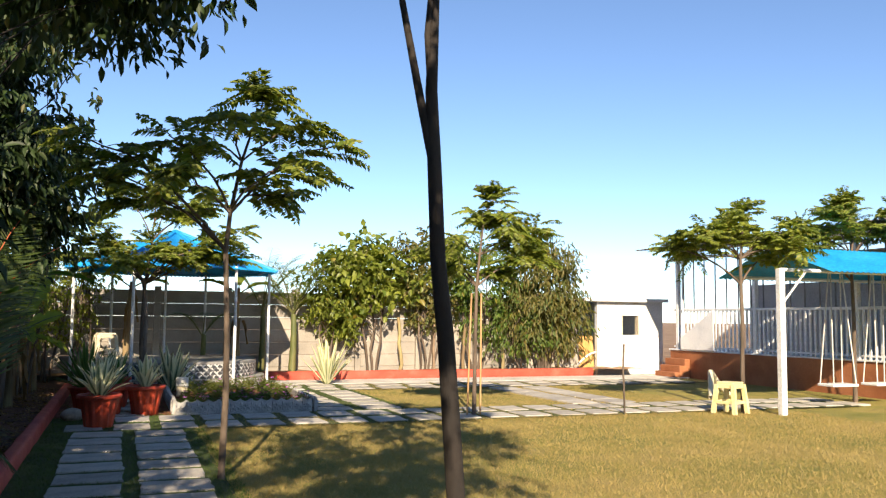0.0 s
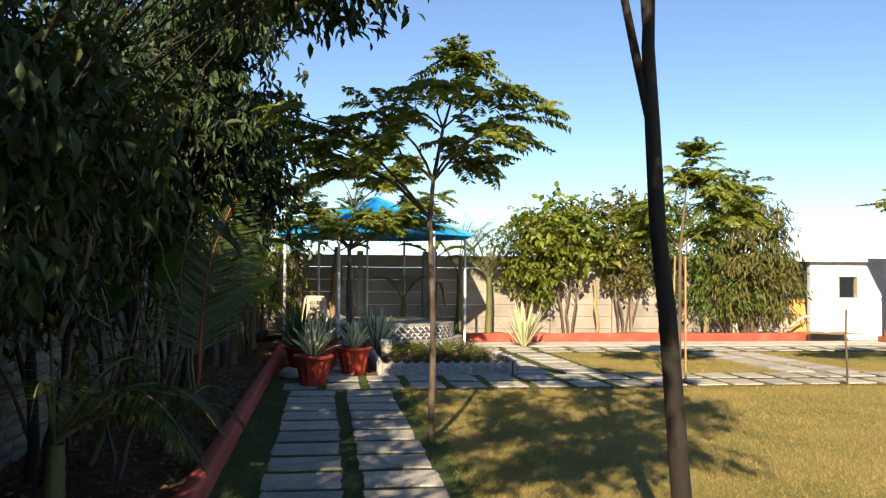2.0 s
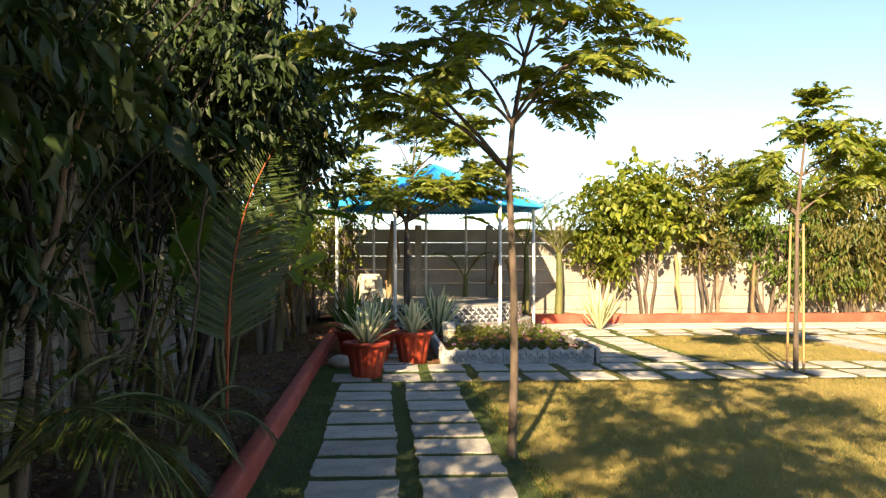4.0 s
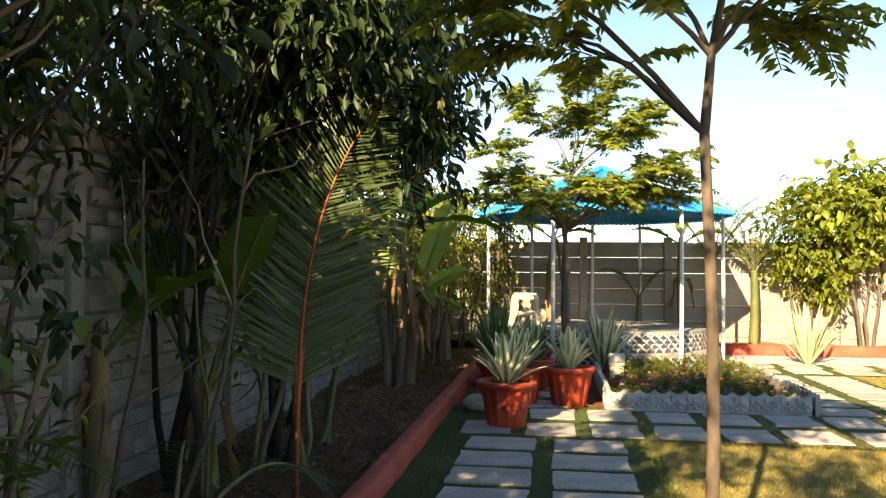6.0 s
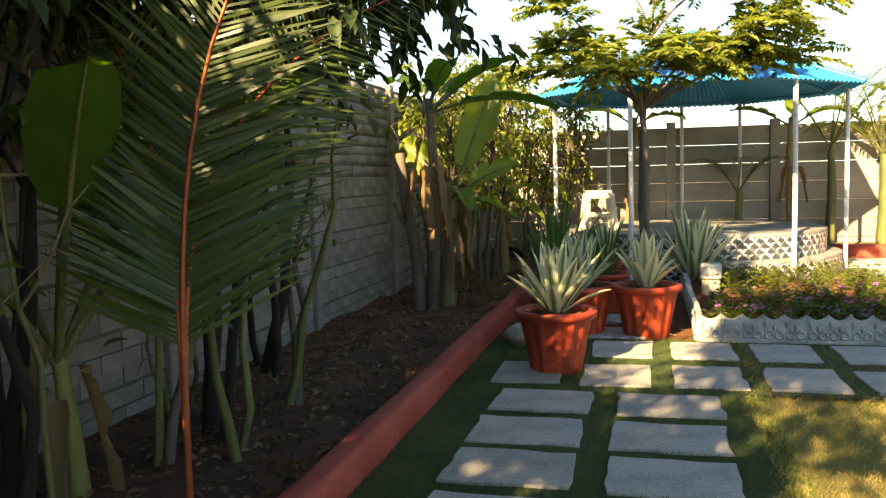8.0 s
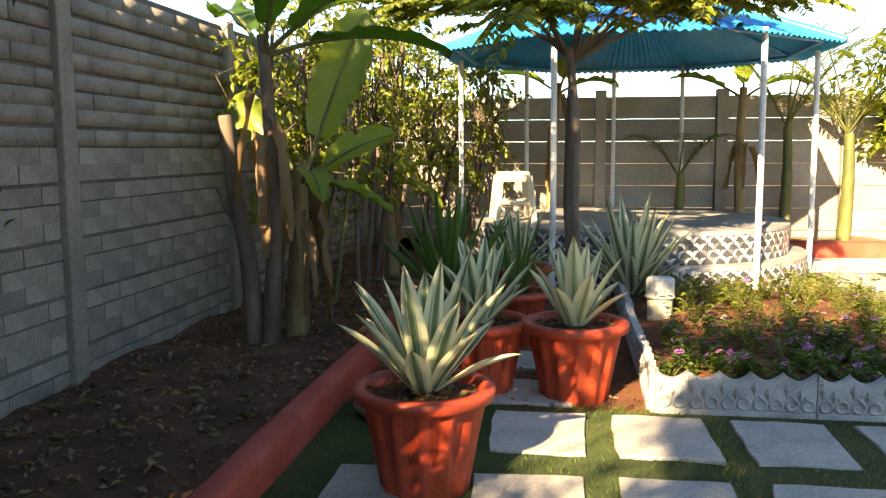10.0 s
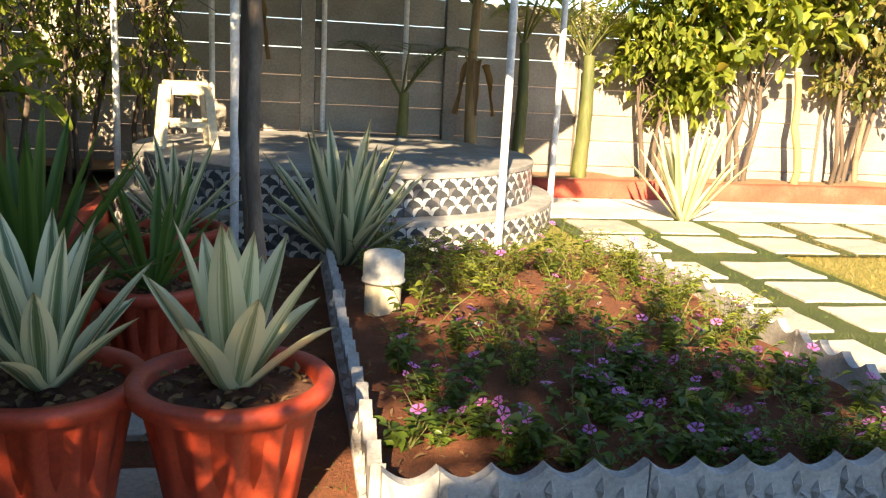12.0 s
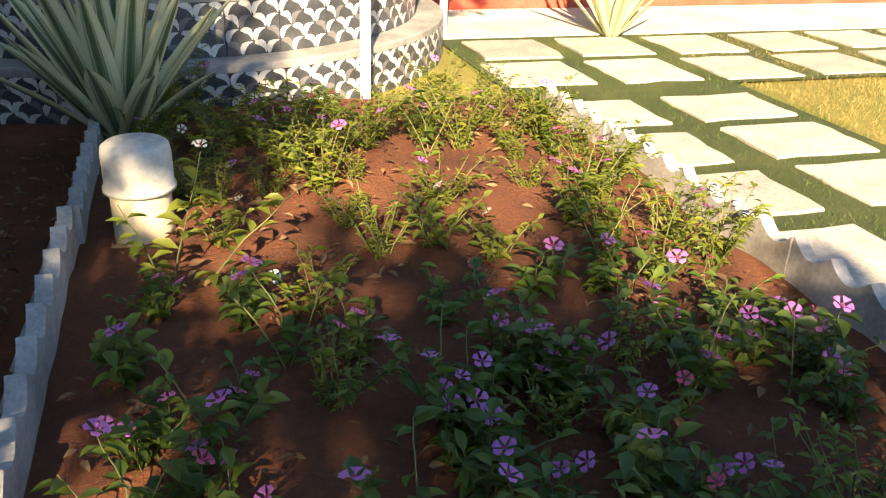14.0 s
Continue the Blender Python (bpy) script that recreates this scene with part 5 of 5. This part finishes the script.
part("forked_limb", tube_mesh("forked_limb", [(curve_line((0.0, 0.02, 1.05), (0.38, 0.15, 2.7), (-0.05, 0, 0.05), 9, 0.012), np.linspace(0.028, 0.01, 9)), (curve_line((0.2, 0.08, 1.9), (0.55, 0.2, 2.25), (0, 0, -0.03), 6, 0.01), np.linspace(0.014, 0.004, 6)), (curve_line((0.24, 0.1, 2.05), (0.75, 0.0, 2.5), (0, 0, 0), 6, 0.01), np.linspace(0.014, 0.004, 6)), (curve_line((0.02, 0.05, 1.9), (0.3, -0.1, 2.6), (0, 0, 0), 6, 0.01), np.linspace(0.014, 0.004, 6))], M_TWIG, 7), parent=tw)

banana("banana plant with broad dark leaves and a stubby stem", -1.62, 9.25, 0.72, [(75, 1.25, 1.75, 0.55, 0.42, (-0.3, -1, 0.6)), (20, 1.1, 1.9, 0.3, 0.40), (-80, 0.9, 1.8, 0.5, 0.40, (0.1, -1, 0.5)), (130, 0.9, 1.6, 0.4, 0.38), (-30, 1.0, 1.7, 0.5, 0.40), (200, 0.9, 1.3, 0.3, 0.36)], 3, 0.05, stem_r=0.05, dead=5, bare=9, bark=M_BANANASTEM)
banana("cut banana stem with a few leaves beside the wall", -1.95, 8.55, 1.05, [(10, 1.1, 1.1, 0.3, 0.30), (100, 1.0, 0.9, 0.4, 0.28)], 4, 0.05)
banana("banana plant with a sunlit yellow-green leaf", -1.2, 14.65, 1.25, [(70, 0.55, 1.3, 0.05, 0.40, (0.2, -1, 0.2)), (85, 0.8, 0.55, 0.2, 0.26, (0.1, -0.8, 0.6)), (-75, 0.7, 0.95, 0.35, 0.34, (-0.2, -1, 0.4)), (150, 0.7, 0.4, 0.5, 0.22), (100, 0.8, 0.1, 0.3, 0.2)], 5, 0.05, M_LEAF_LIME, stem_r=0.085, dead=10)
banana("tall banana plant with a long arching leaf", -1.32, 14.32, 2.1, [(85, 1.45, 0.45, 0.45, 0.34), (105, 1.1, 0.75, 0.3, 0.30), (30, 1.2, 0.9, 0.4, 0.32), (150, 0.9, 0.8, 0.4, 0.3), (-40, 1.2, 0.9, 0.5, 0.32)], 6, 0.05, stem_r=0.06, dead=6, bark=M_BARK)
stump = thing("cut_tree", "dark brown dead trunk with a broken side branch in the bed", "cut tree", pose(-1.53, 14.45, 0.03))
part("trunk", tube_mesh("trunk", [(curve_line((0.06, -0.02, -0.05), (-0.08, 0.05, 1.62), (0.02, 0, 0), 10, 0.012), np.linspace(0.07, 0.05, 10))], M_BARK, 10), parent=stump)
part("branch", tube_mesh("branch", [(curve_line((0.0, 0.0, 0.82), (-0.24, 0.02, 1.12), (0, 0, -0.04), 6, 0.008), np.linspace(0.03, 0.018, 6))], M_BARK, 8), parent=stump)
banana("young banana plant by the far wall", -1.2, 17.6, 1.1, [(30, 0.9, 0.6, 0.4, 0.26), (110, 0.8, 0.3, 0.5, 0.24)], 8, 0.05, M_LEAF_LIME)
banana("banana plant behind the gazebo", 2.96, 20.38, 2.0, [(-70, 1.1, 0.7, 0.4, 0.3), (70, 1.1, 0.7, 0.5, 0.3), (10, 1.0, 0.9, 0.3, 0.3)], 9, 0.18, M_LEAF_LIME)
banana("banana plant at the foot of the back wall", 0.53, 20.48, 2.1, [(-60, 1.1, 0.7, 0.4, 0.3), (60, 1.1, 0.6, 0.5, 0.3), (160, 0.9, 0.8, 0.3, 0.3)], 10, 0.18, M_LEAF_LIME)

palm("young coconut palm with tall upright fronds and red stalks", -1.0, 9.15, 0.0,
     [(0.0, 62, 0.62, 2.75, 0.1, (0.25, -1, 0.1)), (0.0, 40, 1.15, 2.5, 0.3, (0.6, -1, 0.2)), (0.0, -60, 0.5, 2.1, 0.1, (0.2, -1, 0.1))], 20, 0.58, 70, M_STEMRED, mat=M_PALM, z=0.05, width=0.036, hang=0.12, base=0.34)
palm("spreading young palm with drooping feathery fronds", -1.35, 5.55, 0.45,
     [(0.45, 20, 1.3, 1.3, 1.1), (0.45, 55, 1.15, 1.1, 1.2), (0.45, 85, 0.9, 0.8, 1.0), (0.45, -20, 1.2, 1.5, 0.8), (0.45, 120, 1.0, 1.1, 1.0), (0.45, 40, 1.2, 0.6, 1.0), (0.45, 170, 1.0, 1.2, 0.9)], 22, 0.42, 58, z=0.05, width=0.026, hang=0.6)
palm("small palm low in the planted bed", -1.0, 7.4, 0.2, [(0.2, 30, 0.9, 0.9, 0.8), (0.2, 80, 0.7, 0.7, 0.8), (0.2, -20, 0.8, 0.9, 0.6), (0.2, 140, 0.7, 0.8, 0.7)], 23, 0.32, 44, z=0.05, width=0.024, hang=0.6)

# thin bare stems and dry strips among the trunks
rng_s = np.random.RandomState(77)
for k in range(24):
    x, y = rng_s.uniform(-2.0, -1.15), (rng_s.uniform(6.0, 12.2) if k < 20 else rng_s.uniform(15.4, 18))
    h = rng_s.uniform(0.9, 2.4)
    ln, rd = trunk_line(h, rng_s.normal(0, 0.22, 2), rng_s.uniform(0.012, 0.035), 0.008, 300 + k, 8)
    st = thing("woody_shrub", "thin bare woody shrub in the shaded bed", "shrub", pose(x, y, 0.04), "bare stems")
    part("stem", tube_mesh("stem", [(ln, rd)], M_BARK if k % 3 else M_STEMGREEN, 7), parent=st)
    for q in (4, 6):
        part("twig", tube_mesh("twig", [(curve_line(ln[q], ln[q] + rng_s.normal(0, 0.25, 3) + (0, 0, 0.3), (0, 0, 0), 5, 0.012, rng_s), np.linspace(0.009, 0.003, 5))], M_TWIG, 5), parent=st)
    m_ = 14
    part("foliage", leaves_mesh("foliage", ln[rng_s.randint(4, 8, m_)] + rng_s.normal(0, 0.10, (m_, 3)), rng_s.normal(0, 1, (m_, 3)) + (0, 0, -0.4), rng_s.normal(0, 0.4, (m_, 3)) + (0, 0, 1), rng_s.uniform(0.07, 0.13, m_), M_LEAF_MID, 0.42), parent=st)
n_ = 4800
pos = np.stack([rng_s.uniform(WALL_X + 0.05, KERB_X0 - 0.02, n_), rng_s.uniform(3, 18, n_), np.full(n_, 0.085)], 1)
pos[:, 2] += [0.07 * (noise.noise((a * 1.7, b * 1.7, 4)) * 0.6 + noise.noise((a * 6, b * 6, 9)) * 0.4) - 0.02 for a, b in pos[:, :2]]
tagged(new("leaf_litter", leaves_mesh("leaf_litter", pos, rng_s.normal(0, 1, (n_, 3)) * (1, 1, 0.25), rng_s.normal(0, 0.35, (n_, 3)) + (0, 0, 1), rng_s.uniform(0.025, 0.075, n_), M_LEAF_DRY, 0.5)), "dry fallen leaves on dark soil", "leaf litter", kind="stuff")

# ---- plants along the back wall ----
palm("areca palm with arching yellow-green fronds by the back wall", 4.26, 20.43, 1.4, [(1.4, a, 1.1, r, 0.9) for a, r in ((60, 2.0), (100, 1.7), (-60, 2.0), (-110, 1.6), (20, 2.2), (170, 1.9), (140, 1.6), (-20, 2.1), (80, 1.3), (-85, 1.3), (120, 2.2), (-140, 2.1))], 24, 0.52, 44, mat=M_LEAF_YOUNG, z=0.18, stem_r=(0.09, 0.06))
palm("tall palm behind the gazebo", 3.54, 20.58, 1.5, [(1.5, a, 1.1, r, 0.8) for a, r in ((70, 2.2), (110, 1.9), (-70, 2.1), (-120, 1.7), (20, 2.4), (170, 2.0))], 25, 0.45, 40, mat=M_LEAF_YOUNG, z=0.18, stem_r=(0.08, 0.05))
palm("small palm in the shade behind the gazebo", 2.15, 20.38, 0.9, [(0.85, a, 0.8, 1.2, 0.7) for a in (60, 120, -60, -120, 180)], 26, 0.35, 34, z=0.18)


def small_trunks(seed, h, spread, q=3, r=0.035):
    return [trunk_line(h, (spread * (j - 1) * 0.6, 0.1 * j), r, 0.015, seed + j, x=0.12 * (j - 1), y=0.05 * j) for j in range(q)]


bushy_tree("broad-leaved shrub with large glossy leaves by the back wall", 6.29, 20.43, small_trunks(400, 2.4, 0.5), [((-0.2, 0, 2.6), (1.0, 0.7, 0.75)), ((0.5, 0, 2.1), (0.8, 0.6, 0.6)), ((-0.7, 0.1, 1.5), (0.5, 0.5, 0.6))], 2300, 0.2, M_LEAF_YOUNG, 401, width=0.6, category="shrub", name="shrub", droop=0.3, z=0.18)
bushy_tree("leafy shrub with pale stems by the back wall", 5.21, 20.48, small_trunks(410, 1.8, 0.4), [((0, 0, 2.0), (0.8, 0.6, 1.0)), ((0.3, 0, 1.0), (0.5, 0.4, 0.4))], 2600, 0.14, M_LEAF_YOUNG, 402, width=0.5, category="shrub", name="shrub", droop=0.3, z=0.18)
bushy_tree("sparse brown-tinged shrub by the back wall", 7.69, 20.48, small_trunks(420, 2.4, 0.7, 4, 0.03), [((0, 0, 2.6), (1.0, 0.6, 1.0)), ((0.2, 0, 1.6), (0.8, 0.5, 0.6))], 3600, 0.13, M_LEAF_BROWN, 403, width=0.5, category="shrub", name="shrub", droop=0.3, z=0.18)
bushy_tree("tall green tree by the back wall", 9.08, 20.48, small_trunks(430, 2.5, 0.6, 4, 0.04), [((0, 0, 2.5), (1.3, 0.8, 0.9)), ((0.3, 0, 1.4), (0.9, 0.5, 0.6))], 4200, 0.14, M_LEAF_MID, 404, width=0.4, droop=0.5, z=0.18)
bushy_tree("dense mango tree with drooping browning leaves", 11.06, 20.43, small_trunks(440, 2.2, 0.5, 4, 0.05), [((0, 0, 2.3), (1.15, 0.8, 1.35)), ((-0.5, -0.1, 1.5), (0.8, 0.6, 1.0)), ((0.6, -0.1, 1.3), (0.7, 0.6, 0.9))], 6500, 0.21, M_LEAF_BROWN, 405, width=0.24, droop=1.2, z=0.18)
bushy_tree("green undergrowth below the mango tree", 10.43, 20.33, small_trunks(450, 1.2, 0.5, 3, 0.02), [((0, 0, 1.0), (1.4, 0.5, 0.7))], 1500, 0.14, M_LEAF_MID, 406, width=0.3, category="shrub", name="shrub", droop=0.9, z=0.18)
bare = thing("tree", "leafless twiggy tree top behind the shrubs", "tree", pose(8.0, 20.6, 0.18))
rb = np.random.RandomState(9)
part("trunk", tube_mesh("trunk", [trunk_line(2.4, (0.1, 0), 0.04, 0.02, 460)], M_TWIG, 8), parent=bare)
part("twigwork", tube_mesh("twigwork", [(curve_line((0.1, 0, 2.0 + 0.4 * rb.random()), (rb.normal(0, 0.7), rb.normal(0, 0.4), rb.uniform(3.0, 4.1)), (0, 0, 0.1), 6, 0.04, rb), np.linspace(0.012, 0.003, 6)) for _ in range(26)], M_TWIG, 4), parent=bare)
for k, x in enumerate((7.0, 8.65, 9.8)):
    tagged(new("cut_tree", tube_mesh("cut_tree", [trunk_line(1.5, (0.05, 0.05), 0.05, 0.04, 470 + k, x=x, y=20.35)], M_PSEUDO, 9)), "pale bare cut stem by the back wall", "cut tree")

# far backdrop
hill = bmesh.new()
bmesh.ops.create_icosphere(hill, subdivisions=4, radius=1.0, matrix=Matrix.Translation((95, 190, -4)) @ Matrix.Diagonal((9, 12, 13, 1)))
tagged(new("backdrop_hill", mesh_of("backdrop_hill", hill, M_HILL, True)), "distant grey-brown hill", "hill", kind="structure")

# ---- paving slabs ----
def slab_mesh(w, l, seed):
    """A rough-cut stone slab: uneven outline, worn top edge."""
    rng = np.random.RandomState(seed)
    out = []
    for (ax, ay), (bx, by) in zip(((-1, -1), (1, -1), (1, 1), (-1, 1)), ((1, -1), (1, 1), (-1, 1), (-1, -1))):
        for k in range(4):
            t = k / 4
            out.append(((ax * (1 - t) + bx * t) * w / 2 + rng.normal(0, 0.007), (ay * (1 - t) + by * t) * l / 2 + rng.normal(0, 0.007)))
    bm = bmesh.new()
    rings = [[bm.verts.new((x * s, y * s, z + rng.normal(0, 0.0008))) for x, y in out] for s, z in ((1.0, -0.03), (1.0, 0.016), (0.985, 0.022))]
    for a, b in zip(rings, rings[1:]):
        for k in range(len(out)):
            bm.faces.new((a[k], a[(k + 1) % len(out)], b[(k + 1) % len(out)], b[k]))
    bm.faces.new(rings[-1])
    return mesh_of("slab", bm, M_SLAB)


paving = thing("pavement", "grey stone stepping slabs set in grass", "pavement", kind="structure")
narrow = [slab_mesh(0.585, 0.47, 500 + k) for k in range(6)]
cross = [slab_mesh(0.455, 0.60, 510 + k) for k in range(6)]
rows_ = [slab_mesh(0.56, 0.60, 520 + k) for k in range(6)]
SLABS = []


def lay(me, x, y, w, l):
    part("slab", me, parent=paving).matrix_basis = pose(x + random.uniform(-0.012, 0.012), y + random.uniform(-0.012, 0.012), random.uniform(0.006, 0.013), random.uniform(-0.4, 0.4), random.uniform(-0.4, 0.4), random.uniform(-1.2, 1.2) + (180 if random.random() < 0.5 else 0))
    SLABS.append((x - w / 2, x + w / 2, y - l / 2, y + l / 2))


for k in range(21):
    y = 11.22 - 0.598 * k
    lay(narrow[(k * 5) % 6], 0.145, y, 0.585, 0.47)
    lay(narrow[(k * 5 + 2) % 6], 0.875, y - 0.01, 0.585, 0.47)
lay(cross[0], -0.03, 11.96, 0.455, 0.6)
for k in range(22):
    x = 0.56 + 0.59 * k
    lay(cross[k % 6], x, 11.96, 0.455, 0.6)
    lay(cross[(k + 3) % 6], x + 0.01, 12.81, 0.455, 0.6)
for k in range(6):
    y = 13.52 + 0.61 * k
    lay(narrow[k % 6], 3.66, y, 0.585, 0.47)
    lay(narrow[(k + 2) % 6], 4.45, y + 0.02, 0.585, 0.47)
    lay(rows_[(k + 1) % 6], 8.2, y, 0.56, 0.6)
    lay(rows_[(k + 4) % 6], 8.95, y, 0.56, 0.6)
for k in range(14):
    x = 3.66 + 0.74 * k
    lay(rows_[k % 6], x, 17.5, 0.56, 0.6)
    lay(rows_[(k + 3) % 6], x + 0.1, 18.24, 0.56, 0.6)
for k in range(4):
    lay(narrow[k], 0.45, 13.5 + 0.72 * k, 0.585, 0.47)

# ---- grass ----
rng_g = np.random.RandomState(5)


def blades(name, x0, x1, y0, y1, n, height, mat, label, bare=1.0):
    p = np.stack([rng_g.uniform(x0, x1, n), rng_g.uniform(y0, y1, n), np.zeros(n)], 1)
    keep = np.ones(n, bool)
    for a, b, c, d in SLABS:
        keep &= ~((p[:, 0] > a + 0.012) & (p[:, 0] < b - 0.012) & (p[:, 1] > c + 0.012) & (p[:, 1] < d - 0.012))
    keep &= ~((p[:, 0] > X0 - 0.03) & (p[:, 0] < X1 + 0.03) & (p[:, 1] > Y0 - 0.03) & (p[:, 1] < Y1))
    keep &= ((p[:, 0] - GX) ** 2 + (p[:, 1] - GY) ** 2) > 2.05 ** 2
    p = p[keep]
    m = len(p)
    tv = np.array([(-0.05, 0, 0), (0.05, 0, 0), (0.035, 0.6, 0.06), (-0.035, 0.6, 0.06), (0, 1, 0.2)])
    al = rng_g.normal(0, 0.55, (m, 3)) * (1, 1, 0) + (0, 0, 0.8)
    up = rng_g.normal(0, 1, (m, 3)) * (1, 1, 0.1)
    h = height * rng_g.uniform(0.5, 1.3, m)
    V, Q = stamp(tv, np.array([(0, 1, 2, 3)]), p + (0, 0, 0.008), al, up, h)
    _, T = stamp(tv, np.array([(3, 2, 4)]), p, al, up, h)
    tagged(new(name, fast_mesh(name, V, [Q, T], mat)), label, "grass", kind="stuff")


blades("grass", KERB_X1, 1.45, 5.0, 13.3, 60000, 0.035, M_GRASS, "green grass between the path slabs")
blades("grass", 3.4, 11.0, 3.5, 11.6, 110000, 0.034, M_GRASS_DRY, "short dry lawn grass in the sun")
blades("grass", 1.3, 3.4, 4.5, 13.2, 60000, 0.028, M_GRASS_DRY, "short dry lawn grass beside the path")
blades("grass", 4.9, 10.5, 11.5, 18.6, 62000, 0.03, M_GRASS_DRY, "dry yellowed grass between the far slabs")
blades("grass", 3.3, 4.9, 11.5, 18.6, 26000, 0.03, M_GRASS, "green grass between the slabs beside the flower bed")
blades("grass", -0.45, 1.15, 13.0, 16.6, 1800, 0.03, M_GRASS, "sparse grass among the pots")

# ---- blocks of the left wall, laid last ----
block = mesh_of("block", a_box(-0.010, 0.004, -0.185, 0.185, 0.004, 0.100, 0.0), M_BLOCK)
rest_v, rest_f, base_n = [], [], 0
unit_v = np.array([v.co[:] for v in block.vertices])
unit_f = np.array([list(q.vertices) for q in block.polygons])
for r in range(22):
    for k in range(-20, 70):
        y = 3.0 + 0.38 * k + (0.19 if r % 2 else 0)
        if not -6 < y < 20.8:
            continue
        z = 0.02 + r * 0.1075 + (0.012 if r % 3 == 2 else 0)
        off = random.uniform(-0.003, 0.003)
        if 7.6 < y < 16.2 and r < 13:
            part("block", block, parent=wall_left).location = (WALL_X + off, y, z)
        else:
            rest_v.append(unit_v + (WALL_X + off, y, z))
            rest_f.append(unit_f + base_n)
            base_n += len(unit_v)
rest = part("blockwork", fast_mesh("blockwork", np.concatenate(rest_v), np.concatenate(rest_f), M_BLOCK), parent=wall_left)
tagged(rest, kind="stuff")
post_me = mesh_of("wall_post", a_box(-0.10, 0.05, -0.07, 0.07, -0.1, 2.46, 0.01), M_BLOCK)
for y in (3.7, 6.1, 8.5, 10.9, 13.3, 15.7, 18.1, 20.4):
    part("wall_post", post_me, parent=wall_left).location = (WALL_X, y, 0)
